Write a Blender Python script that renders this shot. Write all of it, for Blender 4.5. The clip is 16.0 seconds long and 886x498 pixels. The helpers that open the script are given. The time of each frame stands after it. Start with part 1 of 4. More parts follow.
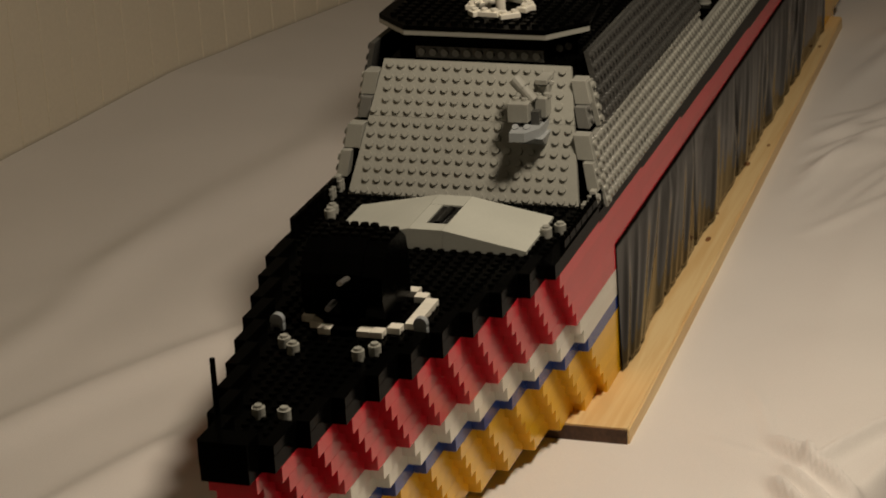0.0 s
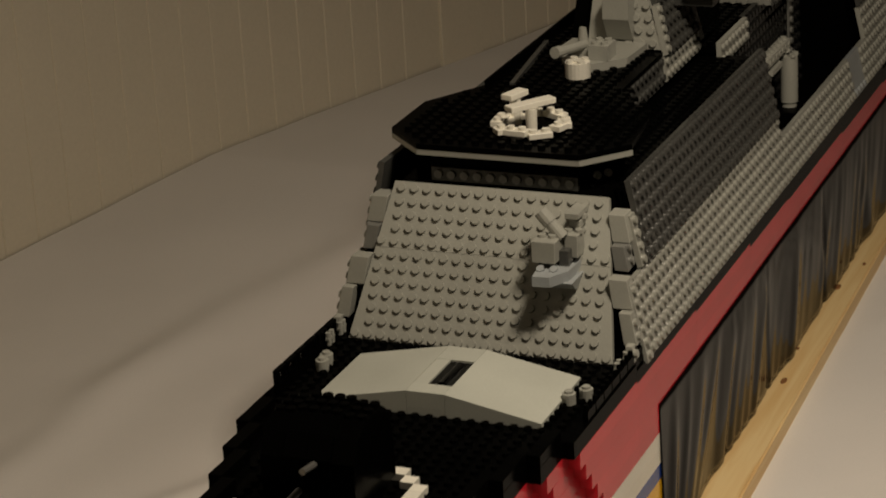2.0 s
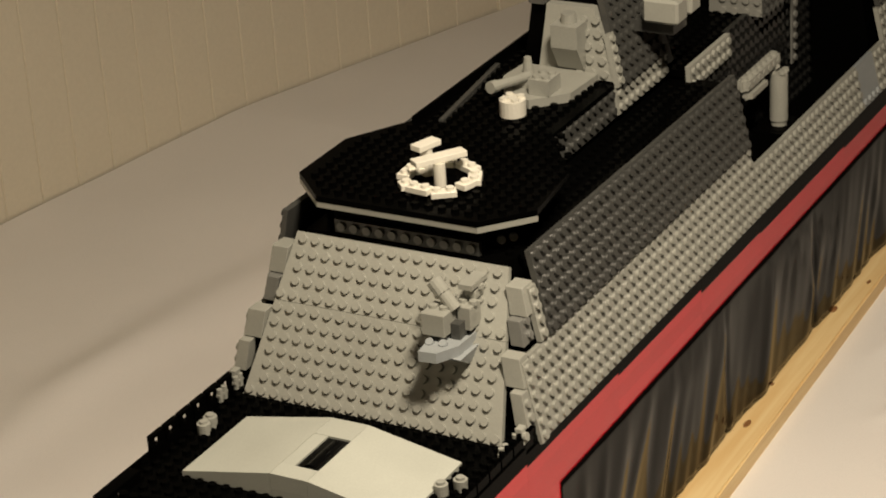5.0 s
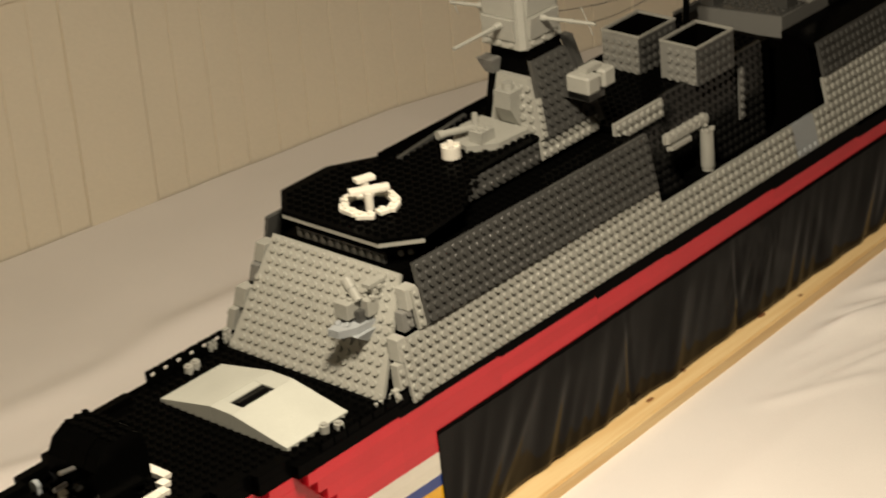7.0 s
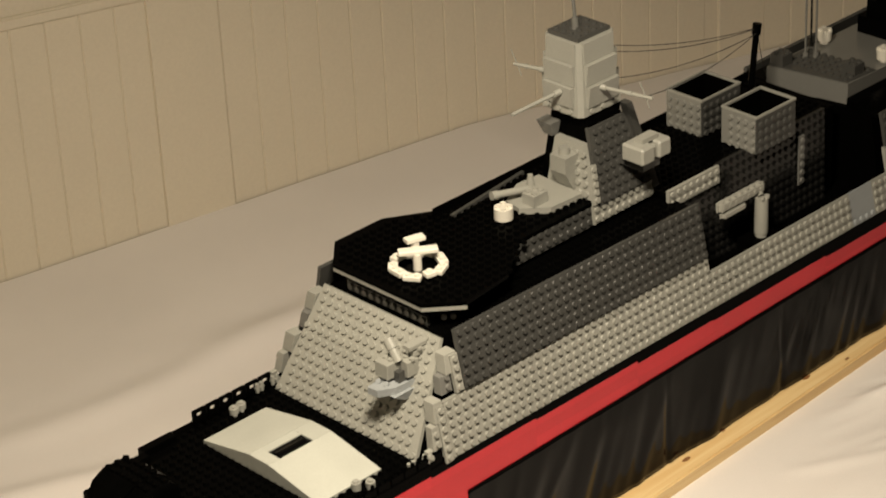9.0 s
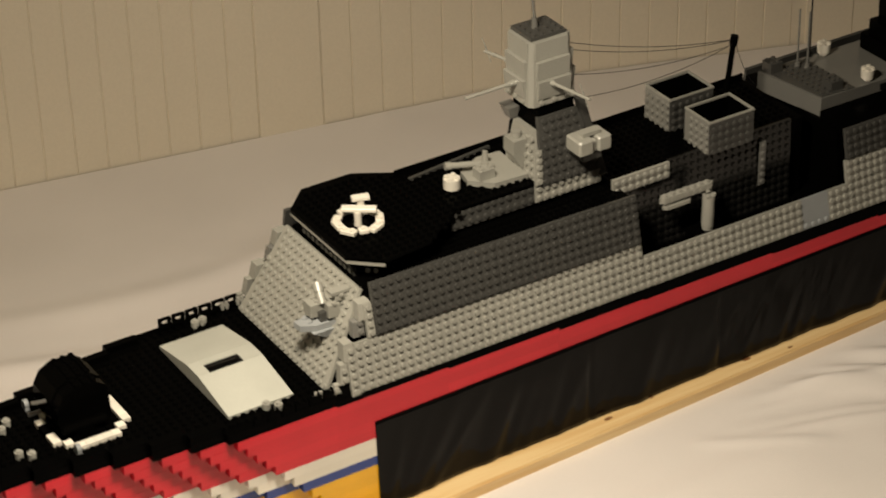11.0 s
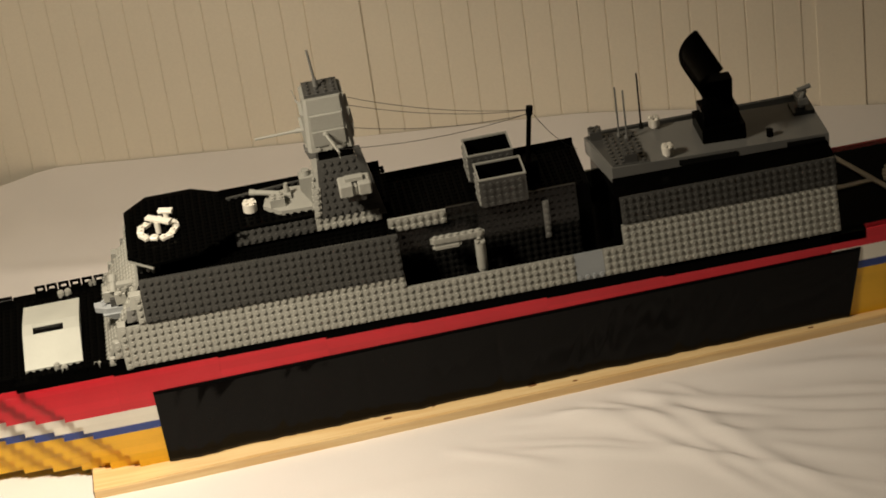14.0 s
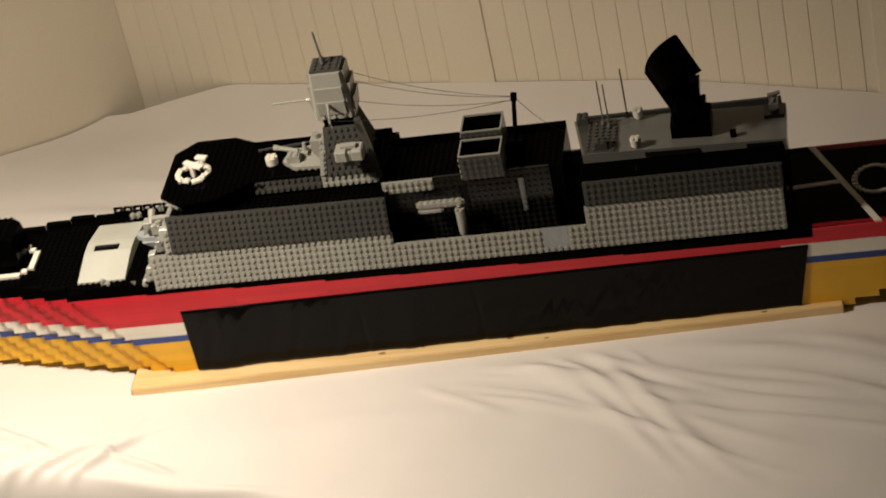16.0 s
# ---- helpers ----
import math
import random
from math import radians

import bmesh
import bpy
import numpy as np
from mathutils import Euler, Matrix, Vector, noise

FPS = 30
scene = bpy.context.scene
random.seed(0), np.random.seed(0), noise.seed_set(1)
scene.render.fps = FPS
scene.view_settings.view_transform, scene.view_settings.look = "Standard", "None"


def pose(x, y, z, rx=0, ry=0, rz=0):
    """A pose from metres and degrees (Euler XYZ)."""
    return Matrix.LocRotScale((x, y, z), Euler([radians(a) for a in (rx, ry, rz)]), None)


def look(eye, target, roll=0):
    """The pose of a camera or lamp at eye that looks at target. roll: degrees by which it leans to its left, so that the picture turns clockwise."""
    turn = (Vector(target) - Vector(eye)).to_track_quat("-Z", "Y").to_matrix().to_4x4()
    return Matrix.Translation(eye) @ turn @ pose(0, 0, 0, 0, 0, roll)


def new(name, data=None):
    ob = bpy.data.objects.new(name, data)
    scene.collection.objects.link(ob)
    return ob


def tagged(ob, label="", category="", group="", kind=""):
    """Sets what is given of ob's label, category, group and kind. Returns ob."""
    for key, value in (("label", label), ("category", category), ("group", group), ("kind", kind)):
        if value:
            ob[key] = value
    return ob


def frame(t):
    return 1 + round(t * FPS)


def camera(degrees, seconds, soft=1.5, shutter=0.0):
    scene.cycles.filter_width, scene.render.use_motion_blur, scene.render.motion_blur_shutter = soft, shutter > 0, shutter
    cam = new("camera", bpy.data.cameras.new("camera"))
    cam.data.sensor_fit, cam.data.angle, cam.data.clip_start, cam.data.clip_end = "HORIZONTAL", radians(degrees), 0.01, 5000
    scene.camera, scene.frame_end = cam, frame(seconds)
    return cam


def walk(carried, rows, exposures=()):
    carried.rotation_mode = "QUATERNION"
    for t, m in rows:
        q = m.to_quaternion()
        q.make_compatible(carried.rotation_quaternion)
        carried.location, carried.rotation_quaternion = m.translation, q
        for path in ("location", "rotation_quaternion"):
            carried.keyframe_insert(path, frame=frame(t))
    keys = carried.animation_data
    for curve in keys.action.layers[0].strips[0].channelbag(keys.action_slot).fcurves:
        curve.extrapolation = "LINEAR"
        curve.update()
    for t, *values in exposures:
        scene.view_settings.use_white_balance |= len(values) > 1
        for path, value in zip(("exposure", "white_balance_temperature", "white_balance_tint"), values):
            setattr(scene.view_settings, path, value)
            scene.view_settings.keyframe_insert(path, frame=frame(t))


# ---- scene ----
cam = camera(19.87, 16.0, soft=1.8, shutter=0.5)
PATH = [
    (0, (-1.4850, -0.5031, 0.7129), (0.2807, 0.1126, 0.0035), -3.20),
    (0.5, (-1.4440, -0.5317, 0.7110), (0.3078, 0.1356, 0.0141), -3.25),
    (1, (-1.3749, -0.5355, 0.6981), (0.3699, 0.1676, 0.0191), -3.51),
    (1.5, (-1.2939, -0.5178, 0.7033), (0.4406, 0.2006, 0.0138), -3.22),
    (2, (-1.2163, -0.5018, 0.7001), (0.5089, 0.2350, 0.0067), -3.27),
    (2.5, (-1.1546, -0.5095, 0.7027), (0.5481, 0.2622, -0.0081), -3.71),
    (3, (-1.1208, -0.5307, 0.7152), (0.5596, 0.2699, -0.0166), -3.71),
    (3.5, (-1.0919, -0.5528, 0.7303), (0.5675, 0.2722, -0.0218), -3.13),
    (4, (-1.0625, -0.5839, 0.7466), (0.5702, 0.2765, -0.0242), -3.13),
    (4.5, (-1.0301, -0.6082, 0.7603), (0.5782, 0.2832, -0.0262), -3.36),
    (5, (-1.0149, -0.6339, 0.7955), (0.5635, 0.2701, -0.0360), -3.68),
    (5.2, (-1.0158, -0.6474, 0.8106), (0.5514, 0.2603, -0.0378), -3.84),
    (7.3, (-1.1607, -1.2527, 1.0927), (0.1229, 0.0089, 0.2206), -4.61),
    (7.5, (-1.1730, -1.2428, 1.1226), (0.1129, 0.0038, 0.2325), -3.51),
    (8, (-1.1504, -1.2605, 1.1538), (0.1180, -0.0003, 0.2576), -2.44),
    (8.5, (-1.1040, -1.2526, 1.1685), (0.1406, 0.0236, 0.2616), -2.27),
    (9, (-1.0720, -1.2665, 1.1797), (0.1356, 0.0226, 0.2416), -2.87),
    (9.2, (-1.0656, -1.2940, 1.1816), (0.1222, 0.0090, 0.2376), -3.23),
    (11.3, (-0.7918, -1.7588, 1.4033), (0.0469, -0.2733, 0.3594), -1.52),
    (11.5, (-0.7477, -1.8213, 1.4075), (0.0570, -0.3041, 0.3826), -2.23),
    (12, (-0.6002, -2.0000, 1.4522), (0.0824, -0.4108, 0.4480), -3.69),
    (12.5, (-0.4246, -2.1400, 1.5004), (0.1286, -0.5050, 0.4901), -4.71),
    (13, (-0.1588, -2.3028, 1.5350), (0.2054, -0.6125, 0.5298), -6.76),
    (13.5, (0.0026, -2.3624, 1.5782), (0.2665, -0.6623, 0.5584), -7.14),
    (14, (0.1856, -2.3950, 1.6280), (0.3259, -0.6925, 0.5879), -8.23),
    (14.5, (0.3913, -2.3919, 1.6777), (0.3859, -0.6994, 0.6121), -9.81),
    (15, (0.5790, -2.4236, 1.7311), (0.4441, -0.7481, 0.6473), -10.87),
    (15.5, (0.7948, -2.5026, 1.8080), (0.5238, -0.8554, 0.7065), -12.07),
    (16, (0.9817, -2.6239, 1.8592), (0.6013, -0.9913, 0.7684), -12.70),
]
walk(cam, [(t, look(eye, target, roll)) for t, eye, target, roll in PATH],
     exposures=[(0, -1.04, 6500, 12), (1, -1.12, 6500, 12), (2, -1.1, 6500, 11), (3, -0.85, 6500, 10), (4, -0.43, 6500, 10), (5, -0.15, 6500, 10), (7.3, 0.10, 6500, 10), (9.2, 0.10, 6500, 10),
                (12, -0.18, 6450, 11), (14, 0.06, 6390, 11), (16, 0.11, 6350, 13)])

# ---- light ----
world = bpy.data.worlds.new("room_air")
world.use_nodes = True
world.node_tree.nodes["Background"].inputs[0].default_value = (1.0, 0.80, 0.56, 1)
world.node_tree.nodes["Background"].inputs[1].default_value = 0.02
scene.world = world


def area_lamp(name, eye, target, size, watts, colour):
    data = bpy.data.lights.new(name, "AREA")
    data.shape, data.size, data.energy, data.color = "DISK", size, watts, colour
    lamp = new(name, data)
    lamp.matrix_world = look(eye, target)
    return lamp


area_lamp("ceiling_lamp_light", (-0.20, -0.375, 0.92), (-0.13, -0.50, 0.0), 0.17, 14.6, (1.0, 0.855, 0.65))


# ---- materials ----
def material(name, colour, rough=0.4, metal=0.0, grain=0.0, grain_size=60.0, stain=0.0, stain_size=6.0, bump=0.0, bump_size=300.0, coat=0.0, vary=0.0, spec=0.5):
    m = bpy.data.materials.new(name)
    m.use_nodes = True
    t = m.node_tree
    b = t.nodes["Principled BSDF"]
    b.inputs["Roughness"].default_value, b.inputs["Metallic"].default_value = rough, metal
    b.inputs["Coat Weight"].default_value = coat
    b.inputs["Specular IOR Level"].default_value = spec
    co = t.nodes.new("ShaderNodeTexCoord")
    geo = t.nodes.new("ShaderNodeNewGeometry")

    def noise_at(size, detail=4.0):
        n = t.nodes.new("ShaderNodeTexNoise")
        n.inputs["Scale"].default_value, n.inputs["Detail"].default_value = size, detail
        t.links.new(geo.outputs["Position"], n.inputs["Vector"])
        return n.outputs["Fac"]

    def mix(a, fac, amount):
        # scales the brightness by 1 +- amount with the factor
        r = t.nodes.new("ShaderNodeMapRange")
        r.inputs["To Min"].default_value, r.inputs["To Max"].default_value = 1 - amount, 1 + amount
        r.inputs["From Min"].default_value, r.inputs["From Max"].default_value = 0.25, 0.75
        t.links.new(fac, r.inputs["Value"])
        v = t.nodes.new("ShaderNodeVectorMath")
        v.operation = "SCALE"
        t.links.new(a, v.inputs[0])
        t.links.new(r.outputs["Result"], v.inputs["Scale"])
        return v.outputs["Vector"]

    rgb = t.nodes.new("ShaderNodeRGB")
    rgb.outputs[0].default_value = (*colour, 1)
    out = rgb.outputs[0]
    if grain:
        out = mix(out, noise_at(grain_size), grain)
    if stain:
        out = mix(out, noise_at(stain_size, 3.0), stain)
    if vary:
        info = t.nodes.new("ShaderNodeObjectInfo")
        r = t.nodes.new("ShaderNodeMapRange")
        r.inputs["To Min"].default_value, r.inputs["To Max"].default_value = 0.25, 0.75
        t.links.new(info.outputs["Random"], r.inputs["Value"])
        out = mix(out, r.outputs["Result"], vary)
    t.links.new(out, b.inputs["Base Color"])
    if bump:
        bp = t.nodes.new("ShaderNodeBump")
        bp.inputs["Strength"].default_value, bp.inputs["Distance"].default_value = bump, 0.001
        t.links.new(noise_at(bump_size), bp.inputs["Height"])
        t.links.new(bp.outputs["Normal"], b.inputs["Normal"])
    return m


def plastic(name, colour, rough=0.24, vary=0.06, spec=0.5):
    return material(name, colour, rough, grain=0.05, grain_size=900.0, stain=0.06, stain_size=25.0, bump=0.06, bump_size=500.0, vary=vary, spec=spec)


BLACK = plastic("black_plastic", (0.0012, 0.0012, 0.0011), 0.16, spec=0.014)
GREY = plastic("light_grey_plastic", (0.33, 0.33, 0.295))
DARK = plastic("dark_grey_plastic", (0.062, 0.062, 0.058))
MID = plastic("mid_grey_plastic", (0.17, 0.17, 0.158))
FUNNELGREY = plastic("funnel_grey_plastic", (0.225, 0.225, 0.205))
BLUEGREY = plastic("bluish_grey_plastic", (0.31, 0.33, 0.34))
GLOSSBLACK = plastic("glossy_black_plastic", (0.003, 0.003, 0.003), 0.06, spec=0.15)
# near-black: carries the notch's shade on the inner walls, plain colour on small fittings
INNER = plastic("shade_and_deep_grey_plastic", (0.010, 0.010, 0.0095), 0.2)
RED = plastic("red_plastic", (0.60, 0.013, 0.027), 0.24, spec=0.42)
WHITE = plastic("white_plastic", (0.78, 0.75, 0.66))
BLUE = plastic("blue_plastic", (0.014, 0.045, 0.24))
YELLOW = plastic("yellow_plastic", (0.78, 0.43, 0.012))
METAL = material("grey_metal", (0.35, 0.34, 0.32), 0.35, 0.8, bump=0.05)
THREAD = material("black_thread", (0.03, 0.028, 0.025), 0.8)
FOIL = material("black_plastic_sheet", (0.0030, 0.0028, 0.0027), 0.10, spec=0.11, stain=0.2, stain_size=9.0, bump=0.03, bump_size=60.0)
LINEN = material("bed_linen", (0.75, 0.715, 0.68), 0.9, grain=0.05, grain_size=1400.0, stain=0.05, stain_size=5.0, bump=0.25, bump_size=1500.0)


def wood_material():
    m = material("pine_wood", (0.62, 0.38, 0.15), 0.5, bump=0.1, bump_size=200.0)
    t = m.node_tree
    b = t.nodes["Principled BSDF"]
    geo = t.nodes.new("ShaderNodeNewGeometry")
    mp = t.nodes.new("ShaderNodeMapping")
    mp.inputs["Scale"].default_value = (2.5, 45.0, 45.0)
    n = t.nodes.new("ShaderNodeTexNoise")
    n.inputs["Scale"].default_value, n.inputs["Detail"].default_value, n.inputs["Distortion"].default_value = 3.0, 5.0, 0.6
    r = t.nodes.new("ShaderNodeValToRGB")
    r.color_ramp.elements[0].position, r.color_ramp.elements[1].position = 0.35, 0.62
    r.color_ramp.elements[0].color, r.color_ramp.elements[1].color = (0.74, 0.50, 0.225, 1), (0.83, 0.62, 0.32, 1)
    t.links.new(geo.outputs["Position"], mp.inputs["Vector"])
    t.links.new(mp.outputs["Vector"], n.inputs["Vector"])
    t.links.new(n.outputs["Fac"], r.inputs["Fac"])
    t.links.new(r.outputs["Color"], b.inputs["Base Color"])
    return m


PINE = wood_material()
ENDWOOD = material("sawn_end_wood", (0.075, 0.040, 0.024), 0.8, grain=0.35, grain_size=400.0, stain=0.3, stain_size=60.0)
KNOT = material("wood_knot", (0.24, 0.11, 0.04), 0.5, grain=0.3, grain_size=300.0)
WALLPAINT = material("cream_wall_paint", (0.68, 0.62, 0.50), 0.6, grain=0.03, grain_size=300.0, stain=0.05, stain_size=3.0, bump=0.08, bump_size=120.0)
# tone of the unseen walls, chosen for how much fill they bounce back
ROOMFILL = material("tan_bounce_fill", (0.34, 0.29, 0.235), 0.8, stain=0.05, stain_size=2.0)
# ceiling kept dark so that less light bounces down
CEILDIM = material("dim_bounce_ceiling", (0.25, 0.23, 0.20), 0.8, stain=0.03)
CARPET = material("brown_floor", (0.16, 0.11, 0.07), 0.8, grain=0.3, grain_size=200.0)


# ---- mesh helpers ----
def finish(bm, name, mat, smooth=False):
    bmesh.ops.recalc_face_normals(bm, faces=bm.faces)
    me = bpy.data.meshes.new(name)
    bm.to_mesh(me)
    bm.free()
    mats = mat if isinstance(mat, (list, tuple)) else [mat]
    for k in mats:
        me.materials.append(k)
    if smooth:
        me.shade_smooth()
    return me


def part(name, bm, mat, parent, label="", kind="", smooth=False):
    ob = new(name, finish(bm, name, mat, smooth))
    ob.parent = parent
    if label or kind:
        tagged(ob, label=label, kind=kind)
    return ob


def thing(name, label, category, at=(0, 0, 0), group="", kind=""):
    ob = new(name)
    ob.location = at
    ob.empty_display_size = 0.02
    return tagged(ob, label, category, group, kind)


def hexa(bm, low, high, mat=0):
    """A solid from four low and four high corners, in the same order."""
    v = [bm.verts.new(p) for p in (*low, *high)]
    fs = [(3, 2, 1, 0), (4, 5, 6, 7), (0, 1, 5, 4), (1, 2, 6, 5), (2, 3, 7, 6), (3, 0, 4, 7)]
    out = [bm.faces.new([v[i] for i in f]) for f in fs]
    for f in out:
        f.material_index = mat
    return out


def box(bm, x0, x1, y0, y1, z0, z1, mat=0):
    return hexa(bm, [(x0, y0, z0), (x1, y0, z0), (x1, y1, z0), (x0, y1, z0)], [(x0, y0, z1), (x1, y0, z1), (x1, y1, z1), (x0, y1, z1)], mat)


def prism(bm, outline, z0, z1, mat=0):
    """An upright solid over an outline in x and y."""
    lo, hi = [bm.verts.new((x, y, z0)) for x, y in outline], [bm.verts.new((x, y, z1)) for x, y in outline]
    n = len(outline)
    fs = [bm.faces.new(lo[::-1]), bm.faces.new(hi)] + [bm.faces.new((lo[i], lo[(i + 1) % n], hi[(i + 1) % n], hi[i])) for i in range(n)]
    for f in fs:
        f.material_index = mat
    return fs


def rod(bm, a, b, ra, rb=None, sides=10, mat=0):
    """A round bar from a to b."""
    a, b = Vector(a), Vector(b)
    rb = ra if rb is None else rb
    w = (b - a).normalized()
    u = w.orthogonal().normalized()
    v = w.cross(u)
    rings = []
    for c, r in ((a, ra), (b, rb)):
        rings.append([bm.verts.new(c + r * (math.cos(2 * math.pi * i / sides) * u + math.sin(2 * math.pi * i / sides) * v)) for i in range(sides)])
    fs = [bm.faces.new(rings[0][::-1]), bm.faces.new(rings[1])]
    fs += [bm.faces.new((rings[0][i], rings[0][(i + 1) % sides], rings[1][(i + 1) % sides], rings[1][i])) for i in range(sides)]
    for f in fs:
        f.material_index = mat
    return fs


S = 0.008          # stud pitch
PLATE = 0.0032     # plate height
BRICK = 0.0096     # brick height
STUD_R, STUD_H = 0.00245, 0.0018


def stud(bm, c, n, sides=10, mat=0):
    n = Vector(n).normalized()
    c = Vector(c)
    rod(bm, c - n * 0.0003, c + n * STUD_H, STUD_R, STUD_R * 0.94, sides, mat)


def slab(bm, o, u, v, lu, lv, thick, cols=0, rows=0, keep=None, gap=0.00012, sides=10, mat=0):
    """A studded plate: o its low corner, u along, v up, studs on the side of u x v."""
    o, u, v = Vector(o), Vector(u).normalized(), Vector(v).normalized()
    n = u.cross(v).normalized()
    q = [o + u * gap + v * gap, o + u * (lu - gap) + v * gap, o + u * (lu - gap) + v * (lv - gap), o + u * gap + v * (lv - gap)]
    hexa(bm, [p - n * thick for p in q], q, mat)
    for i in range(cols):
        for j in range(rows):
            c = o + u * ((i + 0.5) * lu / cols) + v * ((j + 0.5) * lv / rows)
            if keep is None or keep(i, j):
                stud(bm, c, n, sides, mat)


# ---- the room ----
WA, WB = 0.70, -0.32                       # back wall: y = WA + WB * x
WLEN = math.hypot(1, WB)
wall_along = Vector((1, WB, 0)) / WLEN
wall_out = Vector((-WB, 1, 0)) / WLEN      # away from the bed
corner = Vector((-0.24, WA + WB * -0.24, 0))


def wall_pt(s, d, z):
    p = corner + wall_along * s + wall_out * d
    return (p.x, p.y, z)


def wall_box(bm, s0, s1, d0, d1, z0, z1):
    hexa(bm, [wall_pt(s0, d0, z0), wall_pt(s1, d0, z0), wall_pt(s1, d1, z0), wall_pt(s0, d1, z0)], [wall_pt(s0, d0, z1), wall_pt(s1, d0, z1), wall_pt(s1, d1, z1), wall_pt(s0, d1, z1)])


FLOOR_Z, CEIL_Z = -0.50, 2.20
bm = bmesh.new()
wall_box(bm, -0.06, 3.6, 0.0012, 0.10, FLOOR_Z, CEIL_Z)
wall_back = tagged(part("wall_back", bm, WALLPAINT, None), "cream painted wall clad with upright tongue-and-groove boards", "wall", kind="structure")

# upright boards with open grooves between them, and the wider plain posts
BOARD = 0.0355
posts = [(0.565, 0.640), (1.225, 1.285), (1.87, 1.93), (2.50, 2.56)]
s = 0.0
while s < 3.5:
    post = [p for p in posts if p[0] - 0.02 <= s < p[1] - 0.02]
    if post:
        b0, b1, proud = post[0][0], post[0][1], 0.0018
    else:
        nxt = min([p[0] for p in posts if p[0] > s + 1e-6] + [9])
        b0, b1, proud = s, min(s + BOARD, nxt), 0.0
    bm = bmesh.new()
    wall_box(bm, b0 + 0.0004, b1 - 0.0004, -proud, 0.011, FLOOR_Z, CEIL_Z if post else 0.248)
    bmesh.ops.bevel(bm, geom=[e for e in bm.edges if abs((e.verts[0].co - e.verts[1].co).z) > 0.3], offset=0.0009, segments=1, affect="EDGES")
    part("post" if post else "board", bm, WALLPAINT, wall_back)
    s = b1
for a, b in ((0.0, 0.565), (0.640, 1.225), (1.285, 1.87), (1.93, 2.50)):
    bm = bmesh.new()
    wall_box(bm, a + 0.001, b - 0.001, -0.004, 0.011, 0.249, 0.262)
    bmesh.ops.bevel(bm, geom=list(bm.edges), offset=0.002, segments=2, affect="EDGES")
    part("rail", bm, WALLPAINT, wall_back, "painted moulded rail")
    bm = bmesh.new()
    wall_box(bm, a + 0.001, b - 0.001, 0.001, 0.011, 0.263, CEIL_Z)
    part("upper_panel", bm, WALLPAINT, wall_back)

# short side wall at the foot of the bed, then the room goes on
side_dir = Vector((-0.66, -0.75, 0)).normalized()
side_out = Vector((-0.75, 0.66, 0))
bm = bmesh.new()
e = corner + side_dir * 0.80
q = [corner, e, e + side_out * 0.1, corner + side_out * 0.1]
hexa(bm, [(p.x, p.y, FLOOR_Z) for p in q], [(p.x, p.y, CEIL_Z) for p in q])
tagged(part("wall_side", bm, WALLPAINT, None), "plain cream painted side wall", "wall", kind="structure")
# unseen walls added to close the room and bounce fill onto the hull sides
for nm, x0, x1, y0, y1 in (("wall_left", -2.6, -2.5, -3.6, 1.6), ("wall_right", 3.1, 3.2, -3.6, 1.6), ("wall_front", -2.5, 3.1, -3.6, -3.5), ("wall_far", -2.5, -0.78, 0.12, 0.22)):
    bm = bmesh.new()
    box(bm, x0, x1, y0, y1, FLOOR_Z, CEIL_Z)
    tagged(part(nm, bm, ROOMFILL, None), "plain unseen wall closing the room, tan tone set for bounce light", "wall", kind="structure")
bm = bmesh.new()
box(bm, -2.6, 3.2, -3.6, 1.6, FLOOR_Z - 0.1, FLOOR_Z)
tagged(part("floor", bm, CARPET, None), "dark brown floor of the room", "floor", kind="structure")
# unseen ceiling, closes the room and holds the bounce low
bm = bmesh.new()
box(bm, -2.6, 3.2, -3.6, 1.6, CEIL_Z, CEIL_Z + 0.1)
tagged(part("ceiling", bm, CEILDIM, None), "plain unseen ceiling, darkened to cut bounce light", "ceiling", kind="structure")


# ---- the bed ----
def fold(x, y, x0, y0, ang, length, width, h):
    """One soft crease in the sheet."""
    c, s_ = math.cos(ang), math.sin(ang)
    u, v = (x - x0) * c + (y - y0) * s_, -(x - x0) * s_ + (y - y0) * c
    v = v + min(0.02, length * 0.12) * np.sin(u * 9 + x0 * 20)
    return h * np.exp(-(v / width) ** 2) * np.exp(-(u / length) ** 4)


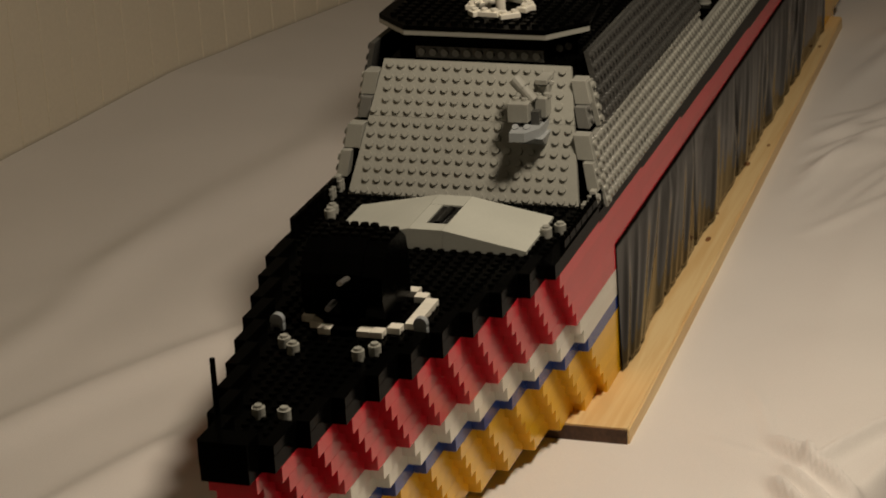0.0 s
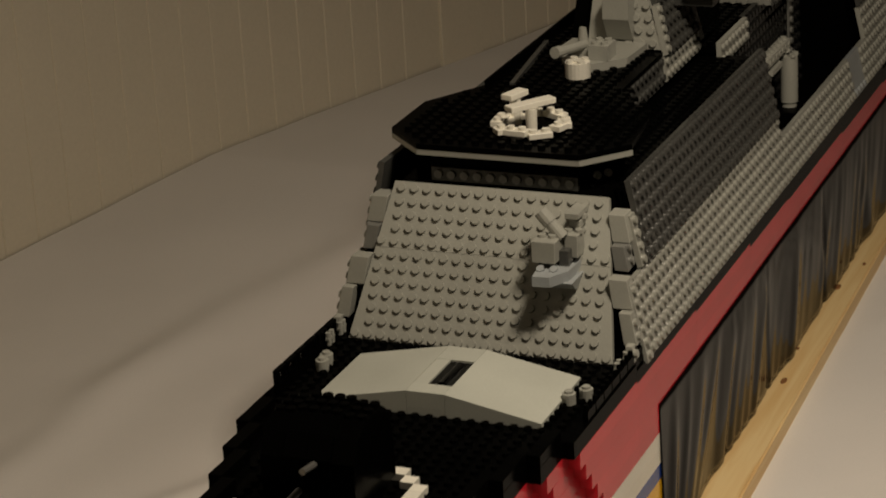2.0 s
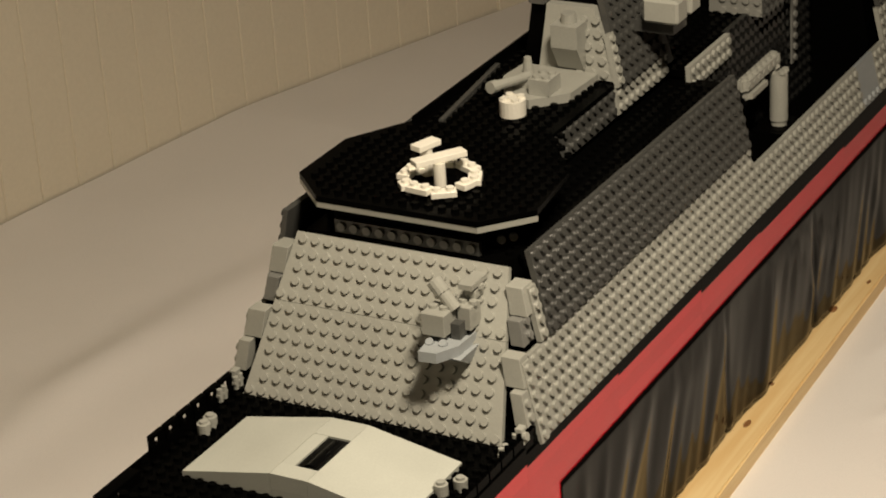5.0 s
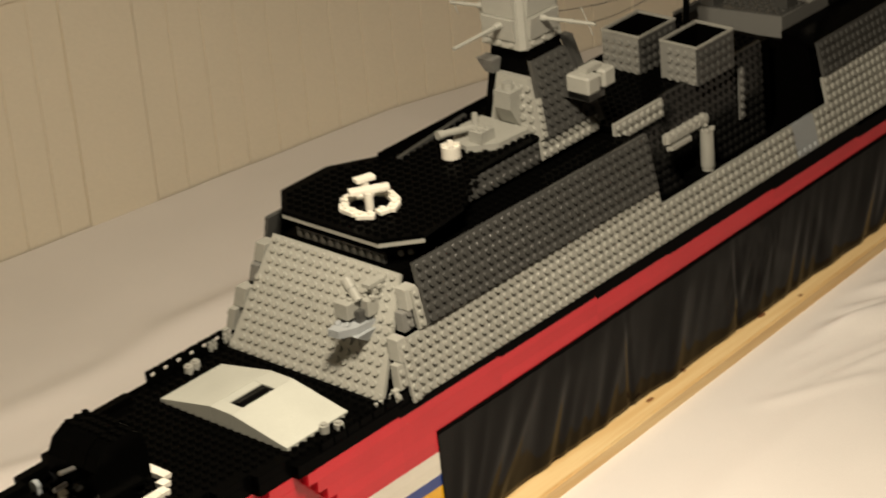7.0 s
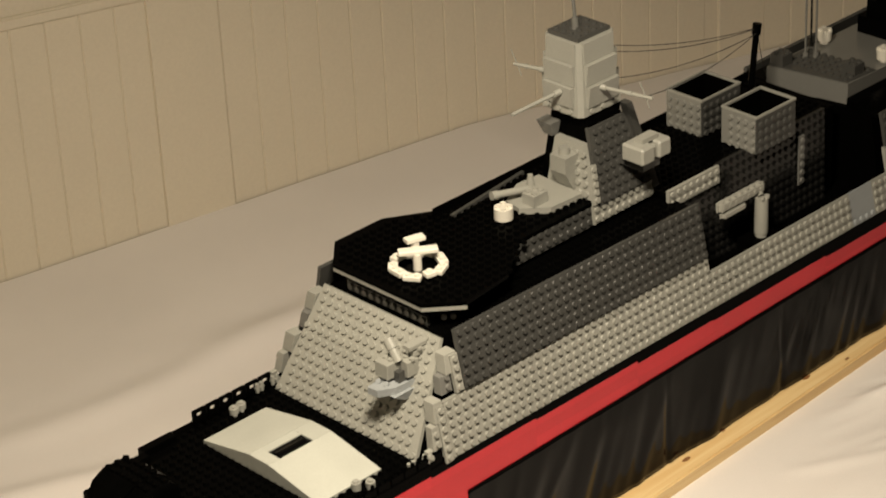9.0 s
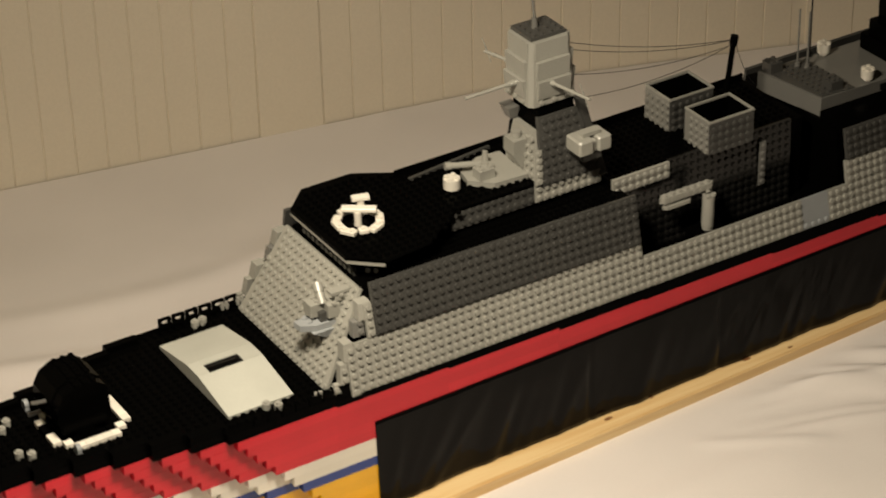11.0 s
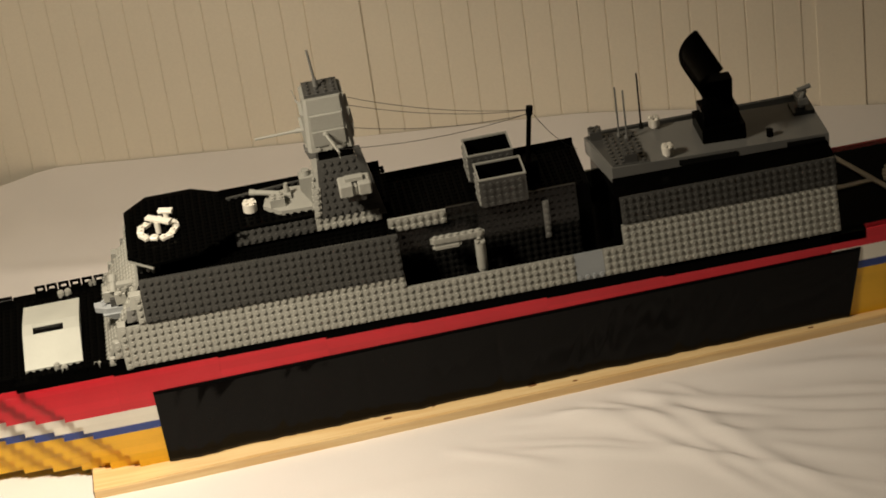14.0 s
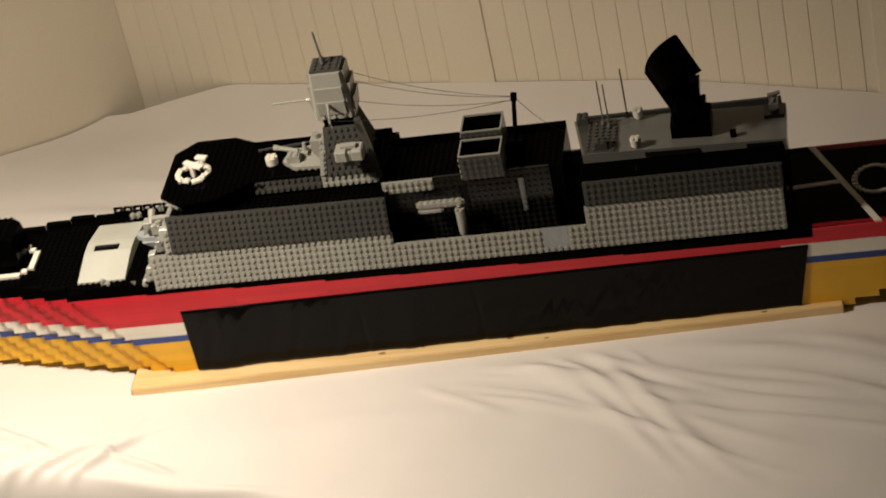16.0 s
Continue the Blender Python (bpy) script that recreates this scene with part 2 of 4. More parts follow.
FOLDS = [(0.545, -0.225, -0.85, 0.15, 0.010, 0.0042), (0.625, -0.225, -0.80, 0.17, 0.011, 0.0048), (0.585, -0.23, -0.82, 0.14, 0.007, 0.003), (0.74, -0.20, -0.42, 0.17, 0.010, 0.005),
         (-0.108, -0.246, 0.55, 0.040, 0.0042, 0.015), (-0.050, -0.247, 0.79, 0.046, 0.0045, 0.015), (-0.082, -0.250, 0.66, 0.036, 0.0045, 0.010), (-0.008, -0.262, -0.42, 0.050, 0.006, 0.010),
         (-0.180, -0.195, -0.55, 0.055, 0.009, 0.013), (-0.150, -0.248, 0.50, 0.040, 0.005, 0.009), (-0.205, -0.225, 0.30, 0.050, 0.007, 0.008), (0.060, -0.300, -0.18, 0.120, 0.006, 0.004),
         (0.478, -0.150, -0.70, 0.050, 0.005, 0.0028), (0.515, -0.145, -0.60, 0.055, 0.005, 0.0030), (0.600, -0.135, -0.78, 0.040, 0.005, 0.0028), (0.450, -0.158, -0.25, 0.040, 0.004, 0.0020),
         (0.015, -0.198, 0.42, 0.050, 0.005, 0.0022), (-0.035, -0.205, 1.15, 0.040, 0.004, 0.0022),
         (0.56, -0.20, -0.38, 0.16, 0.012, 0.0055), (0.64, -0.235, -0.44, 0.18, 0.009, 0.0035), (0.72, -0.22, -0.36, 0.18, 0.010, 0.0035),
         (0.50, -0.17, -0.50, 0.10, 0.009, 0.004), (0.84, -0.20, -0.45, 0.20, 0.014, 0.006), (0.45, 0.30, -0.28, 0.3, 0.03, 0.006),
         (-0.05, 0.25, -0.35, 0.25, 0.02, 0.008), (-0.15, 0.18, -0.5, 0.22, 0.02, 0.010), (0.15, 0.36, -0.2, 0.3, 0.025, 0.006),
         (0.3, -0.22, 0.15, 0.2, 0.02, 0.003), (0.95, -0.20, -0.3, 0.2, 0.016, 0.006), (0.60, -0.27, -0.42, 0.20, 0.006, 0.0030), (0.68, -0.19, -0.40, 0.20, 0.006, 0.0028), (0.78, -0.28, -0.42, 0.22, 0.007, 0.0035), (0.90, -0.27, -0.38, 0.20, 0.008, 0.0035), (0.52, -0.24, -0.45, 0.12, 0.007, 0.004), (0.40, -0.19, -0.55, 0.06, 0.008, 0.003)]


def bed_height(x, y):
    d = (WA + WB * x - y) / WLEN          # how far from the wall
    k = np.clip((0.42 - d) / 0.36, 0, 1)
    k = k * k * (3 - 2 * k)
    side = np.where(x > -0.1, -0.022 + 0.08 * x, -0.010 + 0.20 * x)
    z = np.clip(side, -0.06, 0.028) * k
    away = np.clip(np.maximum(np.maximum(np.abs(y) - 0.122, -x - 0.36), x - 1.2) / 0.035, 0, 1)
    soft_noise = np.array([noise.noise(Vector((a * 3, b * 3, 0.3))) + 0.25 * noise.noise(Vector((a * 14, b * 14, 5.3))) for a, b in zip(x.flat, y.flat)]).reshape(x.shape)
    z = z + away * (sum(fold(x, y, *f) for f in FOLDS) + 0.004 * soft_noise)
    z = z + np.clip((x - 0.05) / 0.8, 0, 1) * 0.0200 * np.exp(-((y + 0.09) / 0.22) ** 2)
    # sheet falls at the near edge and at the foot
    edge = np.maximum(0.0, np.minimum(-0.285 - 0.30 * x, -0.290 - 0.20 * x) - y)
    z = z - np.minimum(0.40, edge * edge * 55 + edge * 0.3)
    ex = np.maximum(0.0, -0.50 - x)
    return z - np.minimum(0.45, ex * ex * 30) - 0.0015 + 0.0075 * (1 - k)


NX, NY = 560, 300
fx, fy = np.meshgrid(np.linspace(0, 1, NX + 1), np.linspace(0, 1, NY + 1))
gx = -0.62 + 2.6 * fx ** 1.25
y_far = np.minimum(WA + WB * gx - 0.002, 0.72)
y_far = np.where(gx < corner.x, np.minimum(y_far, corner.y - 0.006 - (corner.x - gx) * 1.14), y_far)
y_near = -0.40 - 0.30 * gx
gy = y_near + (y_far - y_near) * fy ** 1.35
gz = bed_height(gx, gy)
verts = np.stack([gx, gy, gz], axis=-1).reshape(-1, 3)
base = (np.arange(NY)[:, None] * (NX + 1) + np.arange(NX)[None, :]).ravel()
faces = np.stack([base, base + 1, base + NX + 2, base + NX + 1], axis=-1)
me = bpy.data.meshes.new("sheet")
me.from_pydata(verts.tolist(), [], faces.tolist())
me.materials.append(LINEN)
me.shade_smooth()
bed = thing("bed", "bed covered with a creased pale linen sheet", "bed")
bed_sheet = new("sheet", me)
bed_sheet.parent = bed
tagged(bed_sheet, label="creased pale beige linen sheet")
bm = bmesh.new()
prism(bm, [(-0.5, -0.135), (1.9, -0.855), (1.9, 0.06), (-0.02, 0.60), (-0.2, 0.6), (-0.5, 0.2)], -0.24, -0.05)
bmesh.ops.bevel(bm, geom=list(bm.edges), offset=0.015, segments=2, affect="EDGES")
part("mattress", bm, LINEN, bed, "thick pale mattress")
bm = bmesh.new()
prism(bm, [(-0.48, -0.136), (1.88, -0.844), (1.88, 0.04), (-0.04, 0.58), (-0.2, 0.58), (-0.48, 0.18)], FLOOR_Z, -0.241)
part("bed_base", bm, CARPET, bed)


# ---- the plank ----
HULL_Z = 0.0170
plank = thing("wooden_plank", "long pale pine plank with dark knots lying on the bed", "plank")
bm = bmesh.new()
nseg = 60
x0p, x1p = -0.044, 0.866


def plank_top(x):
    """The plank lies a little higher towards the stern."""
    return HULL_Z + 0.0200 * max(0.0, x) / 0.85


def plank_edge(x):
    return -0.1208 + 0.0172 * (x + 0.048) / 0.913


for a in range(nseg):
    xa, xb = x0p + (x1p - x0p) * a / nseg, x0p + (x1p - x0p) * (a + 1) / nseg
    ya, yb, za, zb = plank_edge(xa), plank_edge(xb), plank_top(xa), plank_top(xb)
    hexa(bm, [(xa, ya, za - 0.0165), (xb, yb, zb - 0.0165), (xb, 0.06, zb - 0.0165), (xa, 0.06, za - 0.0165)], [(xa, ya, za), (xb, yb, zb), (xb, 0.06, zb), (xa, 0.06, za)])
bmesh.ops.remove_doubles(bm, verts=bm.verts, dist=1e-5)
inner = [f for f in bm.faces if abs(f.normal.x) > 0.9 and x0p + 0.001 < f.calc_center_median().x < x1p - 0.001]
bmesh.ops.delete(bm, geom=inner, context="FACES")
bmesh.ops.recalc_face_normals(bm, faces=bm.faces)
bmesh.ops.bevel(bm, geom=[ed for ed in bm.edges if len(ed.link_faces) == 2 and ed.calc_face_angle() > 0.6], offset=0.0012, segments=2, affect="EDGES")
for f in bm.faces:
    if f.calc_center_median().x < x0p + 0.0008:
        f.material_index = 1
part("board", bm, [PINE, ENDWOOD], plank)
for kx, ky, kr in ((0.287, -0.1000, 0.0026), (0.340, -0.0960, 0.0012), (0.452, -0.0965, 0.0026), (0.499, -0.1045, 0.0016), (0.770, -0.0990, 0.0018)):
    bm = bmesh.new()
    prism(bm, [(kx + kr * 1.9 * math.cos(a * 0.6283), ky + kr * 0.8 * math.sin(a * 0.6283)) for a in range(10)], plank_top(kx) - 0.001, plank_top(kx) + 0.0003)
    part("knot", bm, KNOT, plank, "dark brown knot")


# ---- the model warship ----
ship = thing("toy_warship", "long model frigate of studded plastic toy bricks, grey, black and red", "toy ship")
DECK_Z = HULL_Z + 14 * BRICK            # 0.1514
HB = 0.0925                              # half breadth of the hull
X_BOW = -0.1010                         # where the bow begins to narrow
STEP_X, STEP_Y = 4 * S, S
RAKE = 0.0085                           # each course starts this much further aft than the one above
STERN_X = 1.13
LAYER_MATS = [YELLOW] * 5 + [BLUE] + [WHITE] * 2 + [RED] * 5 + [BLACK]

# straight part of the hull, one long course of bricks a layer
hull = part("hull", (lambda b: (box(b, 0.03, 0.848, -HB + 0.006, HB - 0.006, HULL_Z + 0.0005, 0.125), b)[1])(bmesh.new()), BLACK, ship, "red, white, blue and yellow striped brick hull")

for layer in range(10):
    bm = bmesh.new()
    box(bm, 0.8482, 0.848 + layer * 0.030, -HB + 0.0061, HB - 0.0061, HULL_Z + layer * BRICK + 0.0004, HULL_Z + (layer + 1) * BRICK)
    if layer:
        part("inner_course", bm, BLACK, hull)


def red_top(x):
    """The black strake above the red one deepens a little at each step towards the stern."""
    for xs, z in ((0.004, 0.1420), (0.1175, 0.1400), (0.2357, 0.1382), (0.330, 0.1356), (0.480, 0.1344), (0.610, 0.1328), (0.840, 0.1312)):
        if x < xs:
            return z
    return 0.1418


xs_cut = [X_BOW + 0.0001, 0.004, 0.1175, 0.2357, 0.330, 0.480, 0.610, 0.840, STERN_X]
STERN_MATS = [YELLOW] * 8 + [BLUE] + [WHITE] * 2 + [RED] * 3
MIDSHIP_X = 0.80


def course(side, xa, xb, z0, z1, mat):
    """One long run of bricks on a side of the hull."""
    b = bmesh.new()
    ys = sorted((side * HB, side * (HB - 0.012)))
    box(b, xa, xb, ys[0], ys[1], z0, z1)
    bmesh.ops.bevel(b, geom=list(b.edges), offset=0.00002, segments=1, affect="EDGES")
    part("brick_course", b, mat, hull)


for side in (-1, 1):
    for layer in range(14):
        z0, z1 = HULL_Z + layer * BRICK + 0.00001, HULL_Z + (layer + 1) * BRICK - 0.00001
        xa = X_BOW + (13 - layer) * RAKE
        if LAYER_MATS[layer] not in (RED, BLACK):
            course(side, xa, MIDSHIP_X, z0, z1, LAYER_MATS[layer])
        # the counter rises towards the stern, where the stripes lie higher
        if layer < 13:
            course(side, MIDSHIP_X + 0.0001, min(STERN_X - (13 - layer) * 0.012, 0.850 + layer * 0.030), z0, z1, STERN_MATS[layer])
        # red courses, cut away in steps under the black strake
        if LAYER_MATS[layer] is RED:
            for a, b in zip(xs_cut[:-1], xs_cut[1:]):
                top = min(z1, red_top((a + b) / 2))
                a, b = max(a, xa), min(b, MIDSHIP_X)
                if top > z0 + 0.0005 and b > a:
                    course(side, a + 0.00003, b - 0.00003, z0, top, RED)
    for a, b in zip(xs_cut[:-1], xs_cut[1:]):
        bm = bmesh.new()
        ys = sorted((side * HB, side * (HB - 0.012)))
        top = DECK_Z if b < 0.05 else 0.1475 if b < 0.835 else 0.1425
        box(bm, a + 0.00005, b - 0.00005, ys[0], ys[1], red_top((a + b) / 2), top)
        part("strake", bm, BLACK if b < 0.9 else RED, hull)

# stepped bow: every course reaches a stud further forward than the one below it
proto = {}
for layer in range(14):
    mat = LAYER_MATS[layer]
    if mat.name not in proto:
        b = bmesh.new()
        box(b, -STEP_X, -0.00008, -0.0160, 0.0, 0.00003, BRICK - 0.00003)
        bmesh.ops.bevel(b, geom=list(b.edges), offset=0.0001, segments=1, affect="EDGES")
        proto[mat.name] = finish(b, "brick", mat)
NSTEP = 9
for layer in range(14):
    z0 = HULL_Z + layer * BRICK
    shift = (13 - layer) * RAKE
    for k in range(NSTEP):
        y, xk = HB - STEP_Y * (k + 0.85), X_BOW + shift - STEP_X * k
        for m in (Matrix.Translation((xk, -y + 0.016, z0)), Matrix.Translation((xk, y, z0))):
            ob = new("brick", proto[LAYER_MATS[layer].name])
            ob.parent = hull
            ob.matrix_basis = m
    # blunt stem
    y, xk = HB - STEP_Y * (NSTEP + 0.85), X_BOW + shift - STEP_X * NSTEP
    bm = bmesh.new()
    box(bm, xk - 0.016, xk - 0.0002, -y, y, z0 + 0.0001, z0 + BRICK - 0.0001)
    part("stem_brick", bm, LAYER_MATS[layer], hull)

# solid inside of the bow, course by course
for layer in range(14):
    z0 = HULL_Z + layer * BRICK
    shift = (13 - layer) * RAKE
    xb0, xb1 = X_BOW + shift, X_BOW + shift - STEP_X * NSTEP
    bm = bmesh.new()
    prism(bm, [(max(0.03, xb0 + 0.01), -HB + 0.011), (xb0, -HB + 0.015), (xb1, -0.001), (xb1, 0.001), (xb0, HB - 0.015), (max(0.03, xb0 + 0.01), HB - 0.011)][::-1], z0 + 0.0001, z0 + BRICK - 0.0001)
    part("bow_course", bm, BLACK, hull)

# bulwark blocks standing on the stepped bow
for side in (-1, 1):
    for k in range(NSTEP):
        y, xk = HB - STEP_Y * (k + 0.85), X_BOW - STEP_X * k
        bm = bmesh.new()
        ys = sorted((side * y, side * (y - S)))
        box(bm, xk - STEP_X, xk - 0.0002, ys[0], ys[1], DECK_Z, DECK_Z + PLATE * 2)
        bmesh.ops.bevel(bm, geom=list(bm.edges), offset=0.0003, segments=1, affect="EDGES")
        part("bulwark_brick", bm, BLACK, hull)
bm = bmesh.new()
y = HB - STEP_Y * (NSTEP + 0.85)
box(bm, X_BOW - STEP_X * NSTEP - 0.016, X_BOW - STEP_X * NSTEP, -y, y, DECK_Z, DECK_Z + BRICK * 1.4)
part("stem_block", bm, BLACK, hull)

# foredeck with studs
bm = bmesh.new()
TIP = X_BOW - STEP_X * NSTEP
outline = [(0.05, -HB + 0.001), (X_BOW, -HB + 0.001), (X_BOW - 0.0002, -HB + 0.010), (TIP, -0.0130), (TIP, 0.0130), (X_BOW - 0.0002, HB - 0.010), (X_BOW, HB - 0.001), (0.05, HB - 0.001)]
prism(bm, outline, DECK_Z - BRICK, DECK_Z)
for i in range(56):
    for j in range(-11, 12):
        x, y = 0.04 - (i + 0.5) * S, j * S
        half = HB - 0.006 if x > X_BOW else HB - (X_BOW - x) * 0.25 - 0.017
        if abs(y) < half:
            stud(bm, (x, y, DECK_Z), (0, 0, 1), 8)
foredeck = part("foredeck", bm, BLACK, ship, "black studded foredeck")


def small_round(bm, x, y, z, r, h, sides=14):
    rod(bm, (x, y, z), (x, y, z + h), r, r, sides)
    rod(bm, (x, y, z + h), (x, y, z + h + 0.0016), r * 0.62, r * 0.6, sides)


def bollard(x, y, z=DECK_Z):
    bm = bmesh.new()
    small_round(bm, x, y, z, 0.0038, 0.0032)
    rod(bm, (x, y, z + 0.0034), (x, y, z + 0.006), 0.0038, 0.0038, 14)
    rod(bm, (x, y, z + 0.006), (x, y, z + 0.0076), 0.0024, 0.0023, 12)
    part("bollard", bm, GREY, ship, "small round grey bollard")


for x, y in ((-0.3440, 0.0050), (-0.3440, -0.0100), (-0.2510, 0.0265), (-0.2590, 0.0180), (-0.2605, -0.0220), (-0.2520, -0.0290), (-0.0380, 0.0760), (-0.0460, 0.0750), (-0.0460, -0.0805), (-0.0540, -0.0735)):
    bollard(x, y)
# low rail blocks along the deck edge with twin posts by the bridge
for side in (-1, 1):
    for k in range(9):
        x = -0.075 + k * 0.0135
        bm = bmesh.new()
        ys = sorted((side * 0.0915, side * 0.0885))
        if side < 0:
            box(bm, x, x + 0.0118, ys[0], ys[1], DECK_Z, DECK_Z + 0.0062)
            for dx in (0.0026, 0.0092):
                rod(bm, (x + dx, side * 0.0898, DECK_Z + 0.0062), (x + dx, side * 0.0898, DECK_Z + 0.0090), 0.0015, 0.0015, 8)
        else:
            box(bm, x, x + 0.012, ys[0], ys[1], DECK_Z, DECK_Z + 0.003)
            box(bm, x, x + 0.003, ys[0], ys[1], DECK_Z + 0.003, DECK_Z + 0.0075)
            box(bm, x + 0.009, x + 0.012, ys[0], ys[1], DECK_Z + 0.003, DECK_Z + 0.0075)
            box(bm, x, x + 0.012, ys[0], ys[1], DECK_Z + 0.0075, DECK_Z + 0.0095)
        part("rail_block", bm, BLACK, ship)
    for x in (-0.010, 0.006):
        bm = bmesh.new()
        y = side * 0.0865
        for d in (-0.0022, 0.0022):
            rod(bm, (x + d, y, DECK_Z), (x + d, y, DECK_Z + 0.0075), 0.0017, 0.0017, 8)
        box(bm, x - 0.0042, x + 0.0042, y - 0.0012, y + 0.0012, DECK_Z + 0.003, DECK_Z + 0.0045)
        part("twin_post", bm, GREY, ship)
bm = bmesh.new()
rod(bm, (-0.3600, 0.0220, DECK_Z), (-0.3600, 0.0220, DECK_Z + 0.040), 0.0018, 0.0016, 8)
part("jackstaff", bm, BLACK, ship)

for x, y in ((-0.2270, 0.0400), (-0.2170, -0.0450)):
    bm = bmesh.new()
    rod(bm, (x - 0.002, y, DECK_Z + 0.006), (x + 0.002, y, DECK_Z + 0.006), 0.0042, 0.0042, 14)
    box(bm, x - 0.002, x + 0.002, y - 0.004, y + 0.004, DECK_Z, DECK_Z + 0.0035)
    part("fairlead", bm, BLUEGREY, ship)
# hatch with a low ridge and a slot
hx0, hx1 = -0.089, -0.026
HY = -0.0050
PALE = plastic("pale_grey_tile", (0.46, 0.47, 0.42), 0.4)
bm = bmesh.new()
box(bm, hx0, hx1, HY - 0.0110, HY + 0.0110, DECK_Z, DECK_Z + 0.0040)
hatch = part("hatch", bm, PALE, ship, "smooth pale grey ridged hatch cover with a dark slot")
for sg in (-1, 1):
    bm = bmesh.new()
    ya, yb = HY + sg * 0.0112, HY + sg * 0.0655
    hexa(bm, [(hx0, ya, DECK_Z), (hx1, ya, DECK_Z), (hx1, yb, DECK_Z), (hx0, yb, DECK_Z)], [(hx0, ya, DECK_Z + 0.0135), (hx1, ya, DECK_Z + 0.0135), (hx1, yb, DECK_Z + 0.0030), (hx0, yb, DECK_Z + 0.0030)])
    part("hatch_leaf", bm, PALE, hatch)
for xa, xb in ((hx0, -0.0775), (-0.0440, hx1)):
    bm = bmesh.new()
    box(bm, xa, xb, HY - 0.0110, HY + 0.0110, DECK_Z + 0.0041, DECK_Z + 0.0135)
    part("ridge_tile", bm, PALE, hatch)
bm = bmesh.new()
box(bm, -0.0774, -0.0441, HY + 0.0030, HY + 0.0110, DECK_Z + 0.0041, DECK_Z + 0.0134)
part("ridge_tile", bm, PALE, hatch)
bm = bmesh.new()
box(bm, -0.0773, -0.0442, HY - 0.0109, HY + 0.0029, DECK_Z + 0.0042, DECK_Z + 0.0124)
rod(bm, (-0.0745, HY - 0.004, DECK_Z + 0.0098), (-0.0470, HY - 0.004, DECK_Z + 0.0098), 0.0042, 0.0042, 20)
part("slot_roller", bm, GLOSSBLACK, hatch, "glossy black roller")

# ring of white tiles stepping round the turret on the stud grid
RC = (-0.1950, -0.0060)
cells = set()
for k in range(96):
    a0 = 2 * math.pi * k / 96
    cells.add((round(4.3 * math.cos(a0)), round(4.3 * math.sin(a0))))
for i, j in sorted(cells):
    bm = bmesh.new()
    x, y = RC[0] + i * S, RC[1] + j * S
    box(bm, x - 0.0039, x + 0.0039, y - 0.0039, y + 0.0039, DECK_Z + 0.0004, DECK_Z + 0.0044)
    bmesh.ops.bevel(bm, geom=list(bm.edges), offset=0.0002, segments=1, affect="EDGES")
    part("ring_tile", bm, BLACK if (i, j) in ((-4, 0), (-4, 1), (-5, 0), (-5, 1)) else WHITE, ship)
turret = part("turret", (lambda b: (rod(b, (RC[0], 0, DECK_Z), (RC[0], 0, DECK_Z + 0.0085), 0.0225, 0.0225, 32), b)[1])(bmesh.new()), BLACK, ship, "black brick-built gun turret with a rounded hood")
turret.location = (0.007, RC[1] + 0.006, 0)
turret.scale = (1.06, 1.14, 1.0)
hood = [(-0.0205, 0.0086), (-0.0240, 0.022), (-0.0230, 0.036), (-0.0170, 0.047), (-0.007, 0.0525), (0.0125, 0.0525), (0.0205, 0.046), (0.0230, 0.030), (0.0230, 0.0086)]
for k in range(4):
    bm = bmesh.new()
    ya, yb = -0.0220 + k * 0.0110, -0.0220 + (k + 1) * 0.0110 - 0.0002
    grow = 0.97 if k in (0, 3) else 1.0
    lo = [bm.verts.new((RC[0] + x * grow, ya, DECK_Z + z * grow)) for x, z in hood]
    hi = [bm.verts.new((RC[0] + x * grow, yb, DECK_Z + z * grow)) for x, z in hood]
    bm.faces.new(lo[::-1])
    bm.faces.new(hi)
    for q in range(len(hood)):
        bm.faces.new((lo[q], lo[(q + 1) % len(hood)], hi[(q + 1) % len(hood)], hi[q]))
    for q in range(2):
        y = ya + 0.0028 + q * 0.0054
        for x in (-0.004, 0.004, 0.0115):
            stud(bm, (RC[0] + x * grow, y, DECK_Z + 0.0525 * grow), (0, 0, 1), 10)
    part("hood_course", bm, BLACK, turret)
bm = bmesh.new()
rod(bm, (RC[0] - 0.024, -0.004, DECK_Z + 0.034), (RC[0] - 0.036, -0.004, DECK_Z + 0.036), 0.0018, 0.0016, 8)
rod(bm, (RC[0] - 0.026, 0.003, DECK_Z + 0.020), (RC[0] - 0.037, 0.003, DECK_Z + 0.020), 0.0018, 0.0016, 8)
part("peg", bm, METAL, turret, "small pale grey pegs")

# ---- bridge front panel ----
PB, PT = Vector((0.0, 0.0, DECK_Z - 0.0005)), Vector((0.0470, 0.0, 0.2325))
slope = (PT - PB).normalized()
ROWS = 12
pl = (PT - PB).length
rowh = pl / ROWS


def panel_half(t):
    return 0.080 - 0.0150 * t


